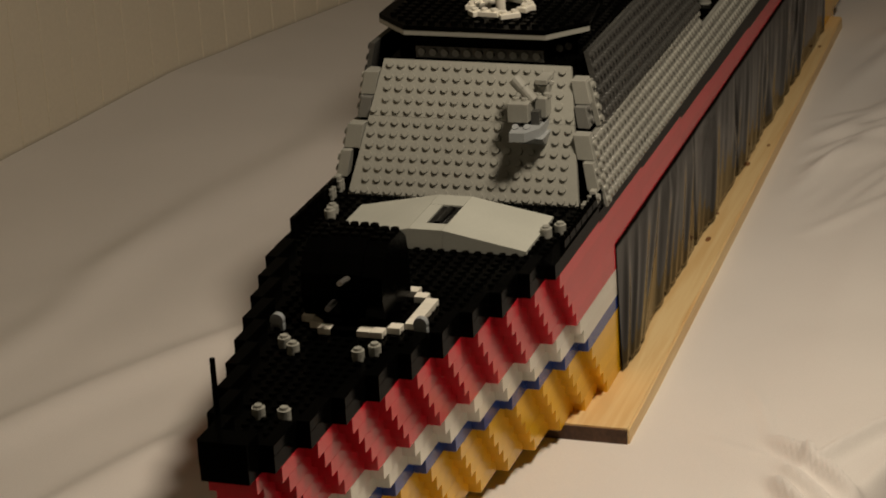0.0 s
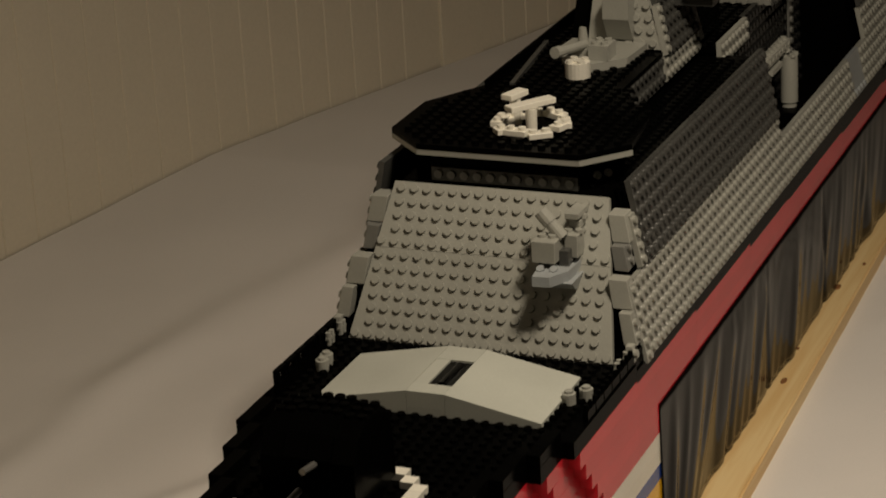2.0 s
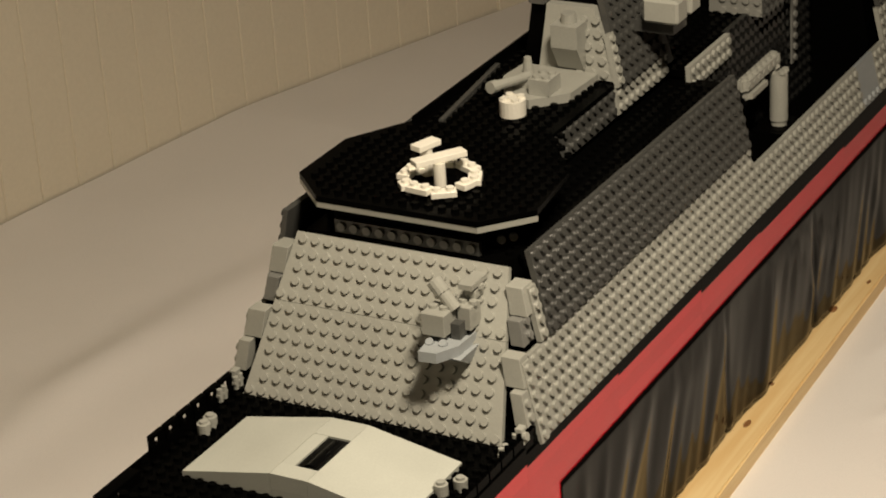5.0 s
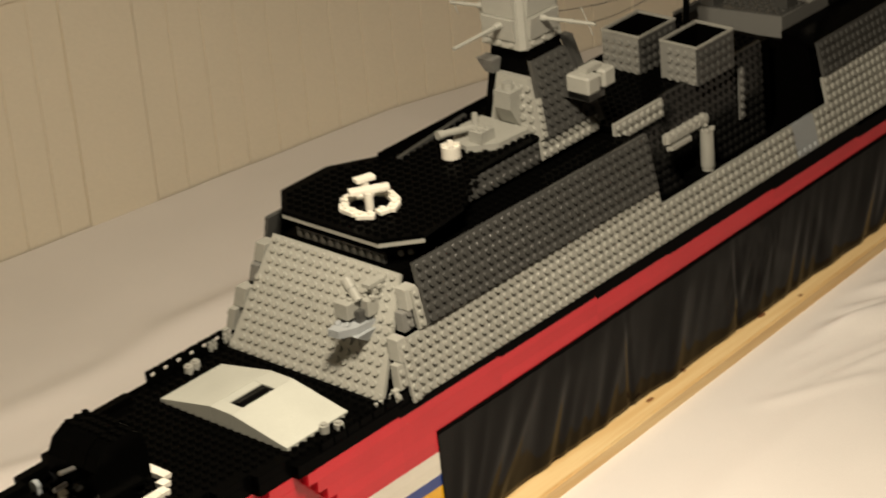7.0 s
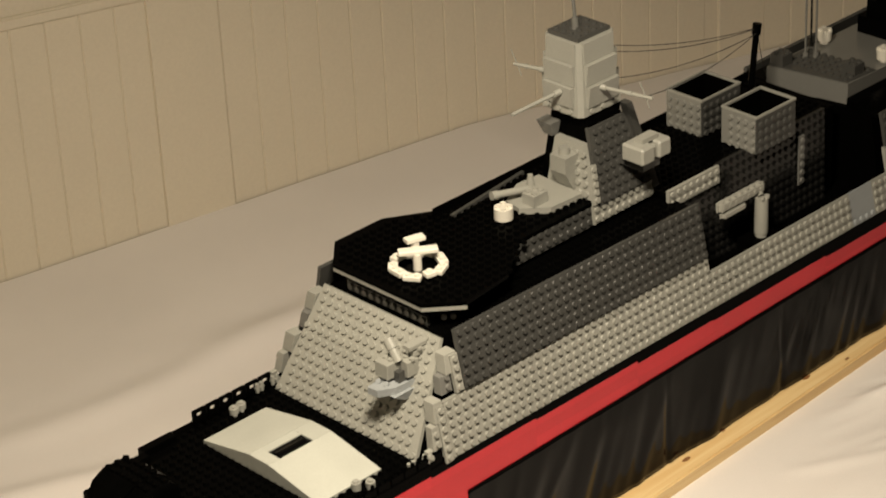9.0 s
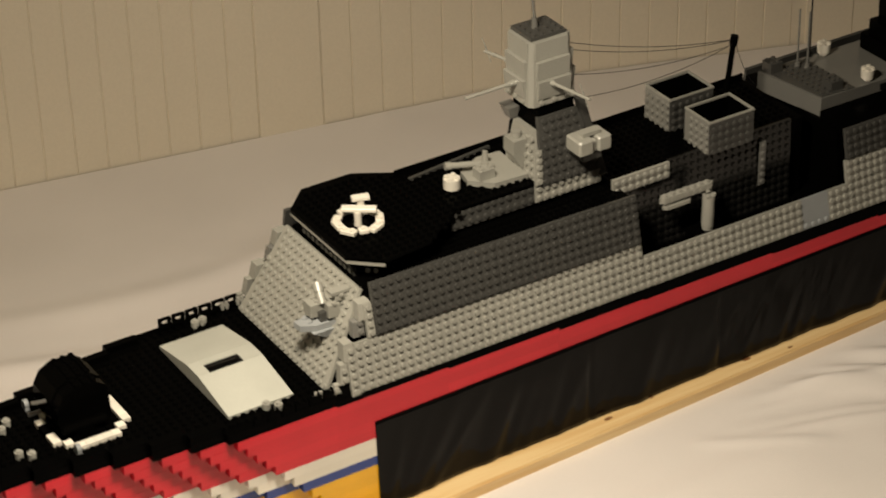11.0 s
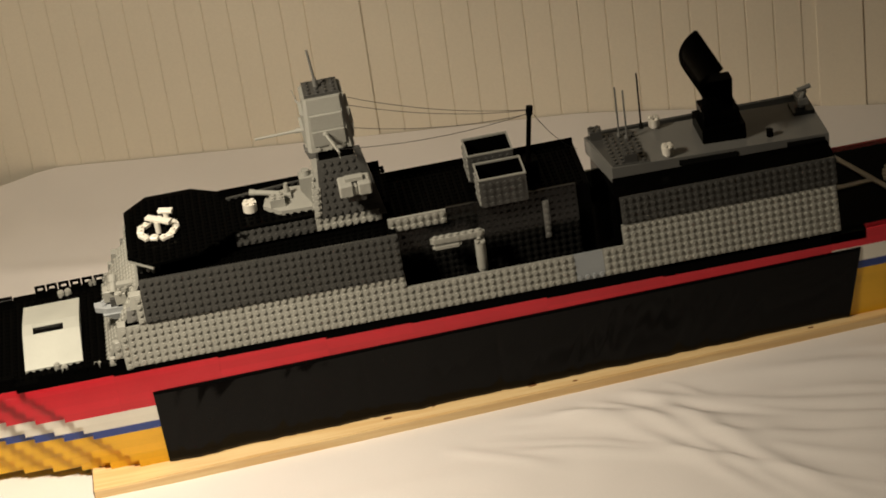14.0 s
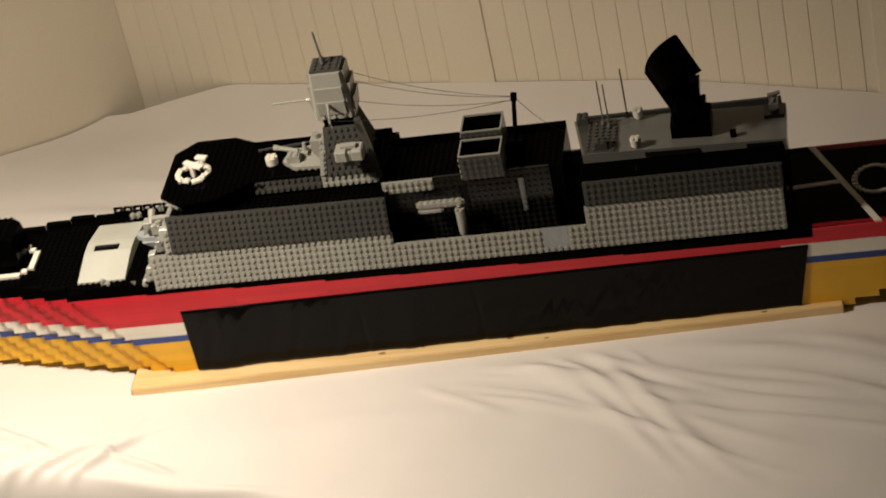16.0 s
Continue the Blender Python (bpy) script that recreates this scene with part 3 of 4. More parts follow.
pn = Vector((0, -1, 0)).cross(slope).normalized()
front = None
for r0, r1 in ((0, 7), (7, 12)):
    bm = bmesh.new()
    t0, t1 = r0 / ROWS, r1 / ROWS
    a, b = PB + slope * (pl * t0 + 0.0001), PB + slope * (pl * t1 - 0.0001)
    lo = [a + Vector((0, panel_half(t0), 0)), a - Vector((0, panel_half(t0), 0)), b - Vector((0, panel_half(t1), 0)), b + Vector((0, panel_half(t1), 0))]
    hexa(bm, [p - pn * PLATE for p in lo], lo)
    for r in range(r0, r1):
        tt = (r + 0.5) / ROWS
        for j in range(-10, 10):
            y = (j + 0.5) * S
            if abs(y) + 0.0026 < panel_half(tt):
                stud(bm, PB + slope * (pl * tt) + Vector((0, y, 0)), pn, 12)
    if front is None:
        front = part("bridge_front", bm, GREY, ship, "sloping light grey studded bridge front")
    else:
        part("plate", bm, GREY, front)


# a small launcher stands out from the panel
def on_panel(t, y, out):
    return PB + slope * (pl * t) + Vector((0, y, 0)) + pn * out


bm = bmesh.new()
c = on_panel(0.62, -0.040, 0)
lo = [(c.x - 0.033, -0.0320), (c.x - 0.032, -0.0420), (c.x - 0.020, -0.0490), (c.x + 0.004, -0.0500), (c.x + 0.004, -0.0285)]
prism(bm, lo, c.z - 0.0060, c.z)
hexa(bm, [(c.x - 0.012, -0.050, c.z - 0.014), (c.x - 0.002, -0.050, c.z - 0.014), (c.x - 0.002, -0.033, c.z - 0.014), (c.x - 0.012, -0.033, c.z - 0.014)],
     [(c.x - 0.024, -0.052, c.z - 0.0061), (c.x + 0.003, -0.052, c.z - 0.0061), (c.x + 0.003, -0.030, c.z - 0.0061), (c.x - 0.024, -0.030, c.z - 0.0061)])
launcher = part("launcher", bm, BLUEGREY, front, "grey twin-barrelled launcher on a bracket")
launcher.location.y = -0.004
for dx, dy in ((-0.0225, -0.0335), (-0.0215, -0.0410)):
    bm = bmesh.new()
    stud(bm, (c.x + dx, dy, c.z), (-0.5, 0, 0.87), 12)
    part("bracket_stud", bm, BLUEGREY, launcher)
for bx0, bx1, y0, y1, z0, z1 in ((-0.0205, -0.0050, -0.0415, -0.0275, 0.0030, 0.0160), (-0.0080, 0.0040, -0.0505, -0.0425, 0.0030, 0.0165), (0.0000, 0.0120, -0.0495, -0.0430, 0.0172, 0.0225)):
    bm = bmesh.new()
    box(bm, c.x + bx0, c.x + bx1, y0, y1, c.z + z0, c.z + z1)
    bmesh.ops.bevel(bm, geom=list(bm.edges), offset=0.0005, segments=1, affect="EDGES")
    for yy in ((y0 + y1) / 2 - 0.003, (y0 + y1) / 2 + 0.003):
        stud(bm, (c.x + (bx0 + bx1) / 2, yy, c.z + z1), (0, 0, 1), 10)
    part("launcher_block", bm, GREY, launcher)
bm = bmesh.new()
box(bm, c.x - 0.0140, c.x + 0.0080, -0.0470, -0.0416, c.z + 0.0001, c.z + 0.0090)
box(bm, c.x - 0.0160, c.x - 0.0060, -0.0400, -0.0300, c.z + 0.0001, c.z + 0.0029)
part("launcher_mount", bm, DARK, launcher)
bm = bmesh.new()
a_, b_ = Vector((c.x - 0.009, -0.0425, c.z + 0.0150)), Vector((c.x - 0.007, -0.0300, c.z + 0.0280))
rod(bm, a_, b_, 0.0038, 0.0038, 14)
rod(bm, a_.lerp(b_, 0.60), a_.lerp(b_, 1.06), 0.0045, 0.0045, 14)
part("barrel", bm, GREY, launcher)
bm = bmesh.new()
box(bm, c.x - 0.004, c.x + 0.014, -0.0500, -0.0420, c.z + 0.0244, c.z + 0.0274)
part("shield", bm, GREY, launcher)

# ---- sloping sides ----
SIDE_V = Vector((0, 0.0198, 0.0904)).normalized()
ZB = 0.1478
ROW = 0.00773


def side_y(z):
    """The outer face of the side plating at a height."""
    return 0.0942 - 0.219 * (z - ZB)


def side_plate(name, x0, cols, row0, rows, mat, parent, far=False, skip=None, label="", proud=0.0, dip=0.0, row=ROW):
    bm = bmesh.new()
    u = Vector((1, 0, -dip)).normalized()
    o = Vector((x0, -0.0942, ZB)) + SIDE_V * (row0 * ROW)
    n = u.cross(SIDE_V).normalized()
    slab(bm, o + n * proud, u, SIDE_V, cols * S, rows * row, PLATE, cols, rows, skip, sides=10)
    if far:
        bmesh.ops.transform(bm, matrix=Matrix.Diagonal((1, -1, 1, 1)), verts=bm.verts)
    return part(name, bm, mat, parent, label)


def corner_block(x0, x1, z0, z1, inset, cover, studs, mat, sg):
    """A filler where the bridge front meets the side: smooth face forward, studs outboard."""
    bm = bmesh.new()
    yi0, yi1 = panel_half((z0 - DECK_Z) / 0.0815) + inset, panel_half((z1 - DECK_Z) / 0.0815) + inset
    yo0, yo1 = side_y(z0) - cover, side_y(z1) - cover
    lean = 0.12 * (z1 - z0)
    hexa(bm, [(x0, sg * yo0, z0), (x1, sg * yo0, z0), (x1, sg * yi0, z0), (x0, sg * yi0, z0)], [(x0 + lean, sg * yo1, z1), (x1, sg * yo1, z1), (x1, sg * yi1, z1), (x0 + lean, sg * yi1, z1)])
    bmesh.ops.bevel(bm, geom=list(bm.edges), offset=0.0003, segments=1, affect="EDGES")
    for q in range(studs):
        z = z0 + 0.0042 + q * 0.0077
        stud(bm, (x1 - 0.0042, sg * (side_y(z) - cover), z), (0, sg, 0.22), 10)
    part("corner_block", bm, mat, ship, "stepped grey filler block")


for far in (False, True):
    lower = side_plate("side_lower", 0.0274, 16, 0, 6, GREY, ship, far, label="light grey studded side plating")
    side_plate("plate", 0.0274 + 16 * S, 16, 0, 6, GREY, lower, far)
    side_plate("plate", 0.0274 + 32 * S, 6, 0, 6, GREY, lower, far)
    x = 0.0274 + 38 * S
    side_plate("plate", x, 16, 0, 4, GREY, lower, far)
    side_plate("plate", x + 16 * S, 7, 0, 4, GREY, lower, far)
    tile = side_plate("tile_panel", x + 23 * S, 4, 0, 4, BLUEGREY, lower, far, skip=lambda i, j: j == 0, label="smooth bluish grey tile panel")
    side_plate("plate", x + 27 * S, 3, 0, 4, GREY, lower, far)
    xa = 0.5715
    side_plate("plate", xa, 16, 0, 7, GREY, lower, far)
    side_plate("plate", xa + 16 * S, 14, 0, 7, GREY, lower, far)
    upper = side_plate("side_upper", 0.0505, 16, 6.15, 6, DARK, ship, far, label="dark grey studded upper side plating", proud=0.0022, dip=0.0125, row=0.0081)
    side_plate("plate", 0.0505 + 16 * S, 19, 6.15 - 16 * S * 0.0125 / ROW, 6, DARK, upper, far, proud=0.0022, dip=0.0125, row=0.0081)
    side_plate("plate", xa + 0.002, 16, 7.05, 4, DARK, upper, far, proud=0.0009)
    side_plate("plate", xa + 0.002 + 16 * S, 14, 7.05, 4, DARK, upper, far, proud=0.0009)
    side_plate("edge_strip", 0.0422, 1, 6.1, 4, GREY, upper, far, proud=0.0009)
    side_plate("edge_strip", 0.0193, 1, -0.2, 6, GREY, lower, far)
    sg = 1 if far else -1
    corner_block(0.0365, 0.0500, 0.2100, 0.2255, 0.0004, 0.0006, 0, GREY, sg)
    corner_block(0.0300, 0.0418, 0.1955, 0.2095, 0.0008, 0.0030, 2, MID, sg)
    corner_block(0.0165, 0.0272, 0.1785, 0.1948, 0.0004, 0.0006, 0, GREY, sg)
    corner_block(0.0098, 0.0190, 0.1600, 0.1780, 0.0050, 0.0004, 2, GREY, sg)
    corner_block(0.0030, 0.0095, 0.1535, 0.1620, 0.0080, 0.0008, 1, GREY, sg)

# inner black core of the superstructure
bm = bmesh.new()
hexa(bm, [(0.006, -0.078, DECK_Z), (0.3310, -0.086, DECK_Z - 0.004), (0.3310, 0.086, DECK_Z - 0.004), (0.006, 0.078, DECK_Z)],
     [(0.052, -0.062, 0.232), (0.3310, -0.0700, 0.232), (0.3310, 0.0700, 0.232), (0.052, 0.062, 0.232)])
core = part("superstructure_core", bm, BLACK, ship, "black inner decks of the superstructure")
bm = bmesh.new()
box(bm, 0.3312, 0.5480, -0.0440, 0.0490, 0.12, 0.2345)
part("mid_core", bm, BLACK, core)
bm = bmesh.new()
hexa(bm, [(0.5695, -0.085, 0.12), (0.8150, -0.080, 0.12), (0.8150, 0.080, 0.12), (0.5695, 0.085, 0.12)],
     [(0.5695, -0.0690, 0.2280), (0.8150, -0.0660, 0.2230), (0.8150, 0.0660, 0.2230), (0.5695, 0.0690, 0.2280)])
part("aft_core", bm, BLACK, core)
# main deck beside the notch, and the flight deck
bm = bmesh.new()
box(bm, 0.3313, 0.5692, -0.0905, 0.0905, 0.130, 0.1560)
for i in range(30):
    for y in (-0.084, -0.076, -0.068, -0.060, -0.052):
        if not (i < 14 and y > -0.056):
            stud(bm, (0.3287 + i * S, y, 0.1560), (0, 0, 1), 8)
part("side_deck", bm, BLACK, core)
# upper walkway studs
bm = bmesh.new()
for i in range(33):
    for y in (-0.066, -0.058, -0.050, -0.042):
        stud(bm, (0.062 + i * S, y, 0.232), (0, 0, 1), 8)
part("walkway_studs", bm, BLACK, core, kind="stuff")

# flight deck
FD_Z = 0.1425
bm = bmesh.new()
prism(bm, [(0.8155, -0.0905), (STERN_X, -0.086), (STERN_X, 0.086), (0.8155, 0.0905)], FD_Z - 0.012, FD_Z)
flight = part("flight_deck", bm, BLACK, ship, "black flight deck with white cross lines and a circle")
for q, h in (([(0.818, -0.0040), (0.877, 0.0005), (0.877, 0.0085), (0.818, 0.0040)], 0.0016), ([(0.9150, -0.090), (0.9230, -0.090), (0.8460, 0.088), (0.8380, 0.088)], 0.0020)):
    bm = bmesh.new()
    prism(bm, q, FD_Z - 0.001, FD_Z + h)
    part("deck_line", bm, WHITE, flight)
for k in range(22):
    a0 = 2 * math.pi * k / 22
    bm = bmesh.new()
    x, y = 0.9180 + 0.0250 * math.cos(a0), 0.0020 + 0.0300 * math.sin(a0)
    box(bm, x - 0.0036, x + 0.0036, y - 0.0026, y + 0.0026, FD_Z - 0.001, FD_Z + 0.0026 + 0.00005 * k)
    part("circle_tile", bm, WHITE, flight)

# ---- bridge roof ----
RZ = 0.2570
TILE0, TILE1 = (0.1570, 0.0330), (0.2500, 0.0440)
roof_out = [(0.0435, -0.0490), (0.0435, 0.0490), (0.0690, 0.0750), (0.120, 0.0750), (0.165, 0.0480), (0.330, 0.0480), (0.330, -0.0340), (0.165, -0.0340), (0.120, -0.0660), (0.0690, -0.0720)]
bm = bmesh.new()
prism(bm, roof_out[::-1], RZ - 0.0032, RZ)
for i in range(36):
    for j in range(-9, 10):
        x, y = 0.052 + i * S, j * S
        half = min(0.045 + (x - 0.0435), 0.070) if x < 0.12 else (0.07 - (x - 0.12) * 0.65 if x < 0.165 else 0.044)
        if -min(half, 0.030 if x > 0.165 else half) <= y <= half and not ((x - 0.085) ** 2 + y ** 2 < 0.018 ** 2):
            stud(bm, (x, y, RZ), (0, 0, 1), 8)
roof = part("bridge_roof", bm, BLACK, ship, "black studded bridge roof plate")
bm = bmesh.new()
prism(bm, [(x * 1.0 + 0.0002, y * 1.004) for x, y in (roof_out[0], roof_out[1], roof_out[2], (0.0710, 0.0725), (0.0455, 0.0470), (0.0455, -0.0470), (0.0710, -0.0695), roof_out[9])][::-1], RZ - 0.0066, RZ - 0.0034)
part("roof_edge", bm, GREY, roof, "light grey edge strip")
bm = bmesh.new()
prism(bm, [(0.056, -0.046), (0.056, 0.046), (0.076, 0.064), (0.32, 0.040), (0.32, -0.033), (0.15, -0.033), (0.076, -0.062)][::-1], 0.2315, RZ - 0.0067)
box(bm, 0.0530, 0.0559, -0.0445, 0.0445, 0.2322, 0.2402, 2)
for j in range(11):
    rod(bm, (0.0531, -0.040 + j * S, 0.2365), (0.0512, -0.040 + j * S, 0.2365), 0.0027, 0.0026, 12, 1)
for j in range(2):
    stud(bm, (0.063 + j * 0.0055, -0.0525 - j * 0.0045, 0.2395), (-0.6, -0.8, 0), 10, 1)
part("window_band", bm, [BLACK, MID, DARK], roof, "recessed dark window band with a row of studs")
bm = bmesh.new()
hexa(bm, [(TILE0[0], TILE0[1] - 0.0015, RZ - 0.0005), (TILE1[0], TILE1[1] - 0.0015, RZ - 0.0005), (TILE1[0], TILE1[1] + 0.0015, RZ - 0.0005), (TILE0[0], TILE0[1] + 0.0015, RZ - 0.0005)], [(TILE0[0], TILE0[1] - 0.0015, RZ + 0.0030), (TILE1[0], TILE1[1] - 0.0015, RZ + 0.0030), (TILE1[0], TILE1[1] + 0.0015, RZ + 0.0030), (TILE0[0], TILE0[1] + 0.0015, RZ + 0.0030)])
part("tile_line", bm, DARK, roof, "long grey tile strip")
# strip wall beside the walkway
bm = bmesh.new()
slab(bm, (0.160, -0.0352, 0.2365), (1, 0, 0), (0, 0.10, 1), 0.088, 0.0200, PLATE, 11, 2)
part("strip_wall", bm, DARK, roof)
bm = bmesh.new()
box(bm, 0.150, 0.330, 0.0465, 0.0480, RZ, RZ + 0.006)
part("far_coaming", bm, BLACK, roof)

# ring aerial: pale plates in a circle, a crossbar on a round post and a second tile on a stub
AC = (0.0800, -0.0080)
aerial = part("ring_aerial", (lambda b: (rod(b, (AC[0], AC[1], RZ), (AC[0], AC[1], RZ + 0.0135), 0.0034, 0.0034, 14), b)[1])(bmesh.new()), WHITE, ship, "cream white ring aerial of small plates with a crossbar")
for k in range(9):
    a0 = 2 * math.pi * (k + 0.35) / 9
    c_, s_ = math.cos(a0), math.sin(a0)
    half = 0.0070 if k % 3 else 0.0042
    z0 = RZ + (0.0019 if k % 2 else 0.0036)
    x, y = AC[0] + 0.0190 * c_, AC[1] + 0.0190 * s_
    bm = bmesh.new()
    prism(bm, [(x - dx * s_ - dy * c_, y + dx * c_ - dy * s_) for dx, dy in ((-half, -0.0038), (half, -0.0038), (half, 0.0038), (-half, 0.0038))], z0, z0 + 0.0032)
    bmesh.ops.bevel(bm, geom=list(bm.edges), offset=0.0002, segments=1, affect="EDGES")
    for dx in ((-0.0036, 0.0036) if half > 0.005 else (0.0,)):
        stud(bm, (x - dx * s_, y + dx * c_, z0 + 0.0032), (0, 0, 1), 10)
    part("ring_plate", bm, WHITE, aerial)
VX, VY = 0.62, 0.78                      # the crossbar stands square to this direction


def aerial_tile(name, along, side, half, z0, turn):
    c_, s_ = math.cos(turn), math.sin(turn)
    ux_, uy_ = VY * c_ + VX * s_, -VX * c_ + VY * s_
    cx, cy = AC[0] + VX * along + VY * side, AC[1] + VY * along - VX * side
    b = bmesh.new()
    prism(b, [(cx + ux_ * p - uy_ * q, cy + uy_ * p + ux_ * q) for p, q in ((-half, -0.0039), (half, -0.0039), (half, 0.0039), (-half, 0.0039))], z0, z0 + 0.0034)
    bmesh.ops.bevel(b, geom=list(b.edges), offset=0.0003, segments=1, affect="EDGES")
    if along > 0.01:
        rod(b, (cx, cy, RZ), (cx, cy, z0), 0.0034, 0.0034, 12)
    part(name, b, WHITE, aerial)


aerial_tile("crossbar", 0.002, 0.001, 0.0155, RZ + 0.0137, 0.05)
aerial_tile("stub_bar", 0.0175, 0.000, 0.0080, RZ + 0.0160, 0.35)


def dome(x, y, z, parent, flare=0.0, r=0.0078):
    bm = bmesh.new()
    rod(bm, (x, y, z), (x, y, z + 0.0096), r, r + flare, 20)
    for dx, dy in ((-1, -1), (1, -1), (-1, 1), (1, 1)):
        stud(bm, (x + dx * r * 0.46, y + dy * r * 0.46, z + 0.0096), (0, 0, 1), 10)
    rod(bm, (x, y, z + 0.0096), (x, y, z + 0.0108), r * 0.36, r * 0.34, 12)
    rod(bm, (x, y, z - 0.003), (x, y, z), r * 0.64, r * 0.64, 10)
    return part("round_brick", bm, WHITE, parent, "round cream white brick")


dome(0.1815, -0.001, RZ + 0.0018, roof)
GZ = RZ - 0.0035

# forward gun on a grey platform
bm = bmesh.new()
prism(bm, [(0.196, -0.004), (0.214, -0.022), (0.248, -0.024), (0.250, 0.026), (0.226, 0.028), (0.200, 0.014)], GZ + 0.001, GZ + 0.0090)
gunplat = part("gun_platform", bm, GREY, ship, "light grey gun platform with a small gun")
bm = bmesh.new()
box(bm, 0.204, 0.220, -0.013, 0.000, GZ + 0.0091, GZ + 0.0185)
for dx in (0.004, 0.012):
    for dy in (-0.0095, -0.0035):
        stud(bm, (0.204 + dx, dy, GZ + 0.0185), (0, 0, 1), 10)
part("gun_block", bm, GREY, gunplat)
bm = bmesh.new()
rod(bm, (0.216, 0.006, GZ + 0.0155), (0.186, 0.014, GZ + 0.0185), 0.0030, 0.0030, 12)
rod(bm, (0.1895, 0.0131, GZ + 0.01815), (0.184, 0.0145, GZ + 0.0187), 0.0037, 0.0037, 12)
part("barrel", bm, GREY, gunplat)
bm = bmesh.new()
box(bm, 0.212, 0.228, 0.001, 0.016, GZ + 0.0091, GZ + 0.0135)
rod(bm, (0.224, 0.010, GZ + 0.0135), (0.224, 0.010, GZ + 0.024), 0.0036, 0.0022, 12)
part("sight", bm, GREY, gunplat)

# ---- mast tower ----
TX0, TX1, TY0, TY1 = 0.250, 0.322, -0.034, 0.036
bm = bmesh.new()


def tower_plate(name, o, u, v, cols, rows, mat, parent, label=""):
    bm_ = bmesh.new()
    slab(bm_, o, u, v, cols * S, rows * S * 0.98, PLATE, cols, rows)
    return part(name, bm_, mat, parent, label)


hexa(bm, [(0.256, -0.030, RZ), (0.316, -0.030, RZ), (0.316, 0.034, RZ), (0.256, 0.034, RZ)], [(0.262, -0.012, 0.3215), (0.298, -0.012, 0.3215), (0.298, 0.026, 0.3215), (0.262, 0.026, 0.3215)])
tower = part("mast_tower", bm, BLACK, ship, "stepped grey brick mast tower with yards and an aerial")
bm = bmesh.new()
hexa(bm, [(0.2530, -0.0330, 0.2520), (0.3200, -0.0330, 0.2520), (0.3200, -0.0290, 0.2520), (0.2530, -0.0290, 0.2520)], [(0.2590, -0.0165, 0.3130), (0.3010, -0.0165, 0.3130), (0.3010, -0.0125, 0.3130), (0.2590, -0.0125, 0.3130)])
nv = Vector((0, -0.965, 0.26)).normalized()
for r in range(8):
    t = (r + 0.5) / 8
    x0, x1 = 0.2530 + 0.006 * t, 0.3200 - 0.019 * t
    k = int((x1 - x0) / S)
    for i in range(k):
        stud(bm, ((x0 + x1) / 2 + (i - (k - 1) / 2) * S, -0.0330 + 0.0165 * t, 0.2520 + 0.061 * t), nv, 10)
part("tower_side", bm, DARK, tower, "dark grey studded tower side")
bm = bmesh.new()
slab(bm, (0.2462, -0.0325, 0.2375), (1, 0, 0), (0, 0.1, 1), 0.072, 0.0168, PLATE, 9, 2)
part("tower_foot", bm, GREY, tower, "light grey studded foot strip")
# forward face: stacked light grey slopes
bm = bmesh.new()
hexa(bm, [(0.2470, -0.030, RZ + 0.001), (0.2560, -0.030, RZ + 0.001), (0.2560, 0.020, RZ + 0.001), (0.2470, 0.020, RZ + 0.001)], [(0.2540, -0.0145, 0.3000), (0.2620, -0.0145, 0.3000), (0.2620, 0.016, 0.3000), (0.2540, 0.016, 0.3000)])
for r in range(5):
    t = (r + 0.5) / 6
    for y in (-0.0245 + 0.010 * t, -0.0165 + 0.010 * t, -0.0085 + 0.010 * t):
        stud(bm, (0.2470 + 0.007 * t, y, RZ + 0.001 + 0.047 * t), (-1, 0, 0.15), 10)
part("tower_front", bm, GREY, tower, "light grey studded tower front")
bm = bmesh.new()
hexa(bm, [(0.2455, -0.011, 0.2640), (0.2500, -0.011, 0.2640), (0.2500, 0.006, 0.2640), (0.2455, 0.006, 0.2640)], [(0.2370, -0.011, 0.2790), (0.2540, -0.011, 0.2790), (0.2540, 0.006, 0.2790), (0.2370, 0.006, 0.2790)])
box(bm, 0.2370, 0.2540, -0.011, 0.006, 0.2791, 0.2930)
rod(bm, (0.245, -0.0025, 0.2931), (0.245, -0.0025, 0.2990), 0.0048, 0.0044, 14)
part("tower_ledge", bm, GREY, tower)
bm = bmesh.new()
slab(bm, (0.2462, -0.0330, 0.2550), (1, 0, 0), (0.12, 0.26, 1), S, 4 * S, PLATE, 1, 5)
part("edge_strip", bm, GREY, tower)
bm = bmesh.new()
hexa(bm, [(0.2530, 0.018, 0.2990), (0.262, 0.018, 0.2990), (0.262, 0.027, 0.2990), (0.2530, 0.027, 0.2990)], [(0.2490, 0.016, 0.3110), (0.262, 0.016, 0.3110), (0.262, 0.032, 0.3110), (0.2490, 0.032, 0.3110)])
part("far_sponson", bm, MID, tower)
# neck and upper block
bm = bmesh.new()
box(bm, 0.262, 0.300, -0.0130, 0.0260, 0.3130, 0.3240)
part("tower_neck", bm, BLACK, tower)
HX0, HX1, HY0, HY1 = 0.2545, 0.3050, -0.0155, 0.0305
bm = bmesh.new()
hexa(bm, [(HX0, HY0, 0.3240), (HX1, HY0, 0.3240), (HX1, HY1, 0.3240), (HX0, HY1, 0.3240)], [(HX0 + 0.0032, HY0 + 0.0042, 0.3860), (HX1 - 0.0050, HY0 + 0.0042, 0.3860), (HX1 - 0.0050, HY1 - 0.0035, 0.3860), (HX0 + 0.0032, HY1 - 0.0035, 0.3860)])
bmesh.ops.bevel(bm, geom=[ed for ed in bm.edges if abs((ed.verts[0].co - ed.verts[1].co).z) > 0.03], offset=0.0035, segments=1, affect="EDGES")
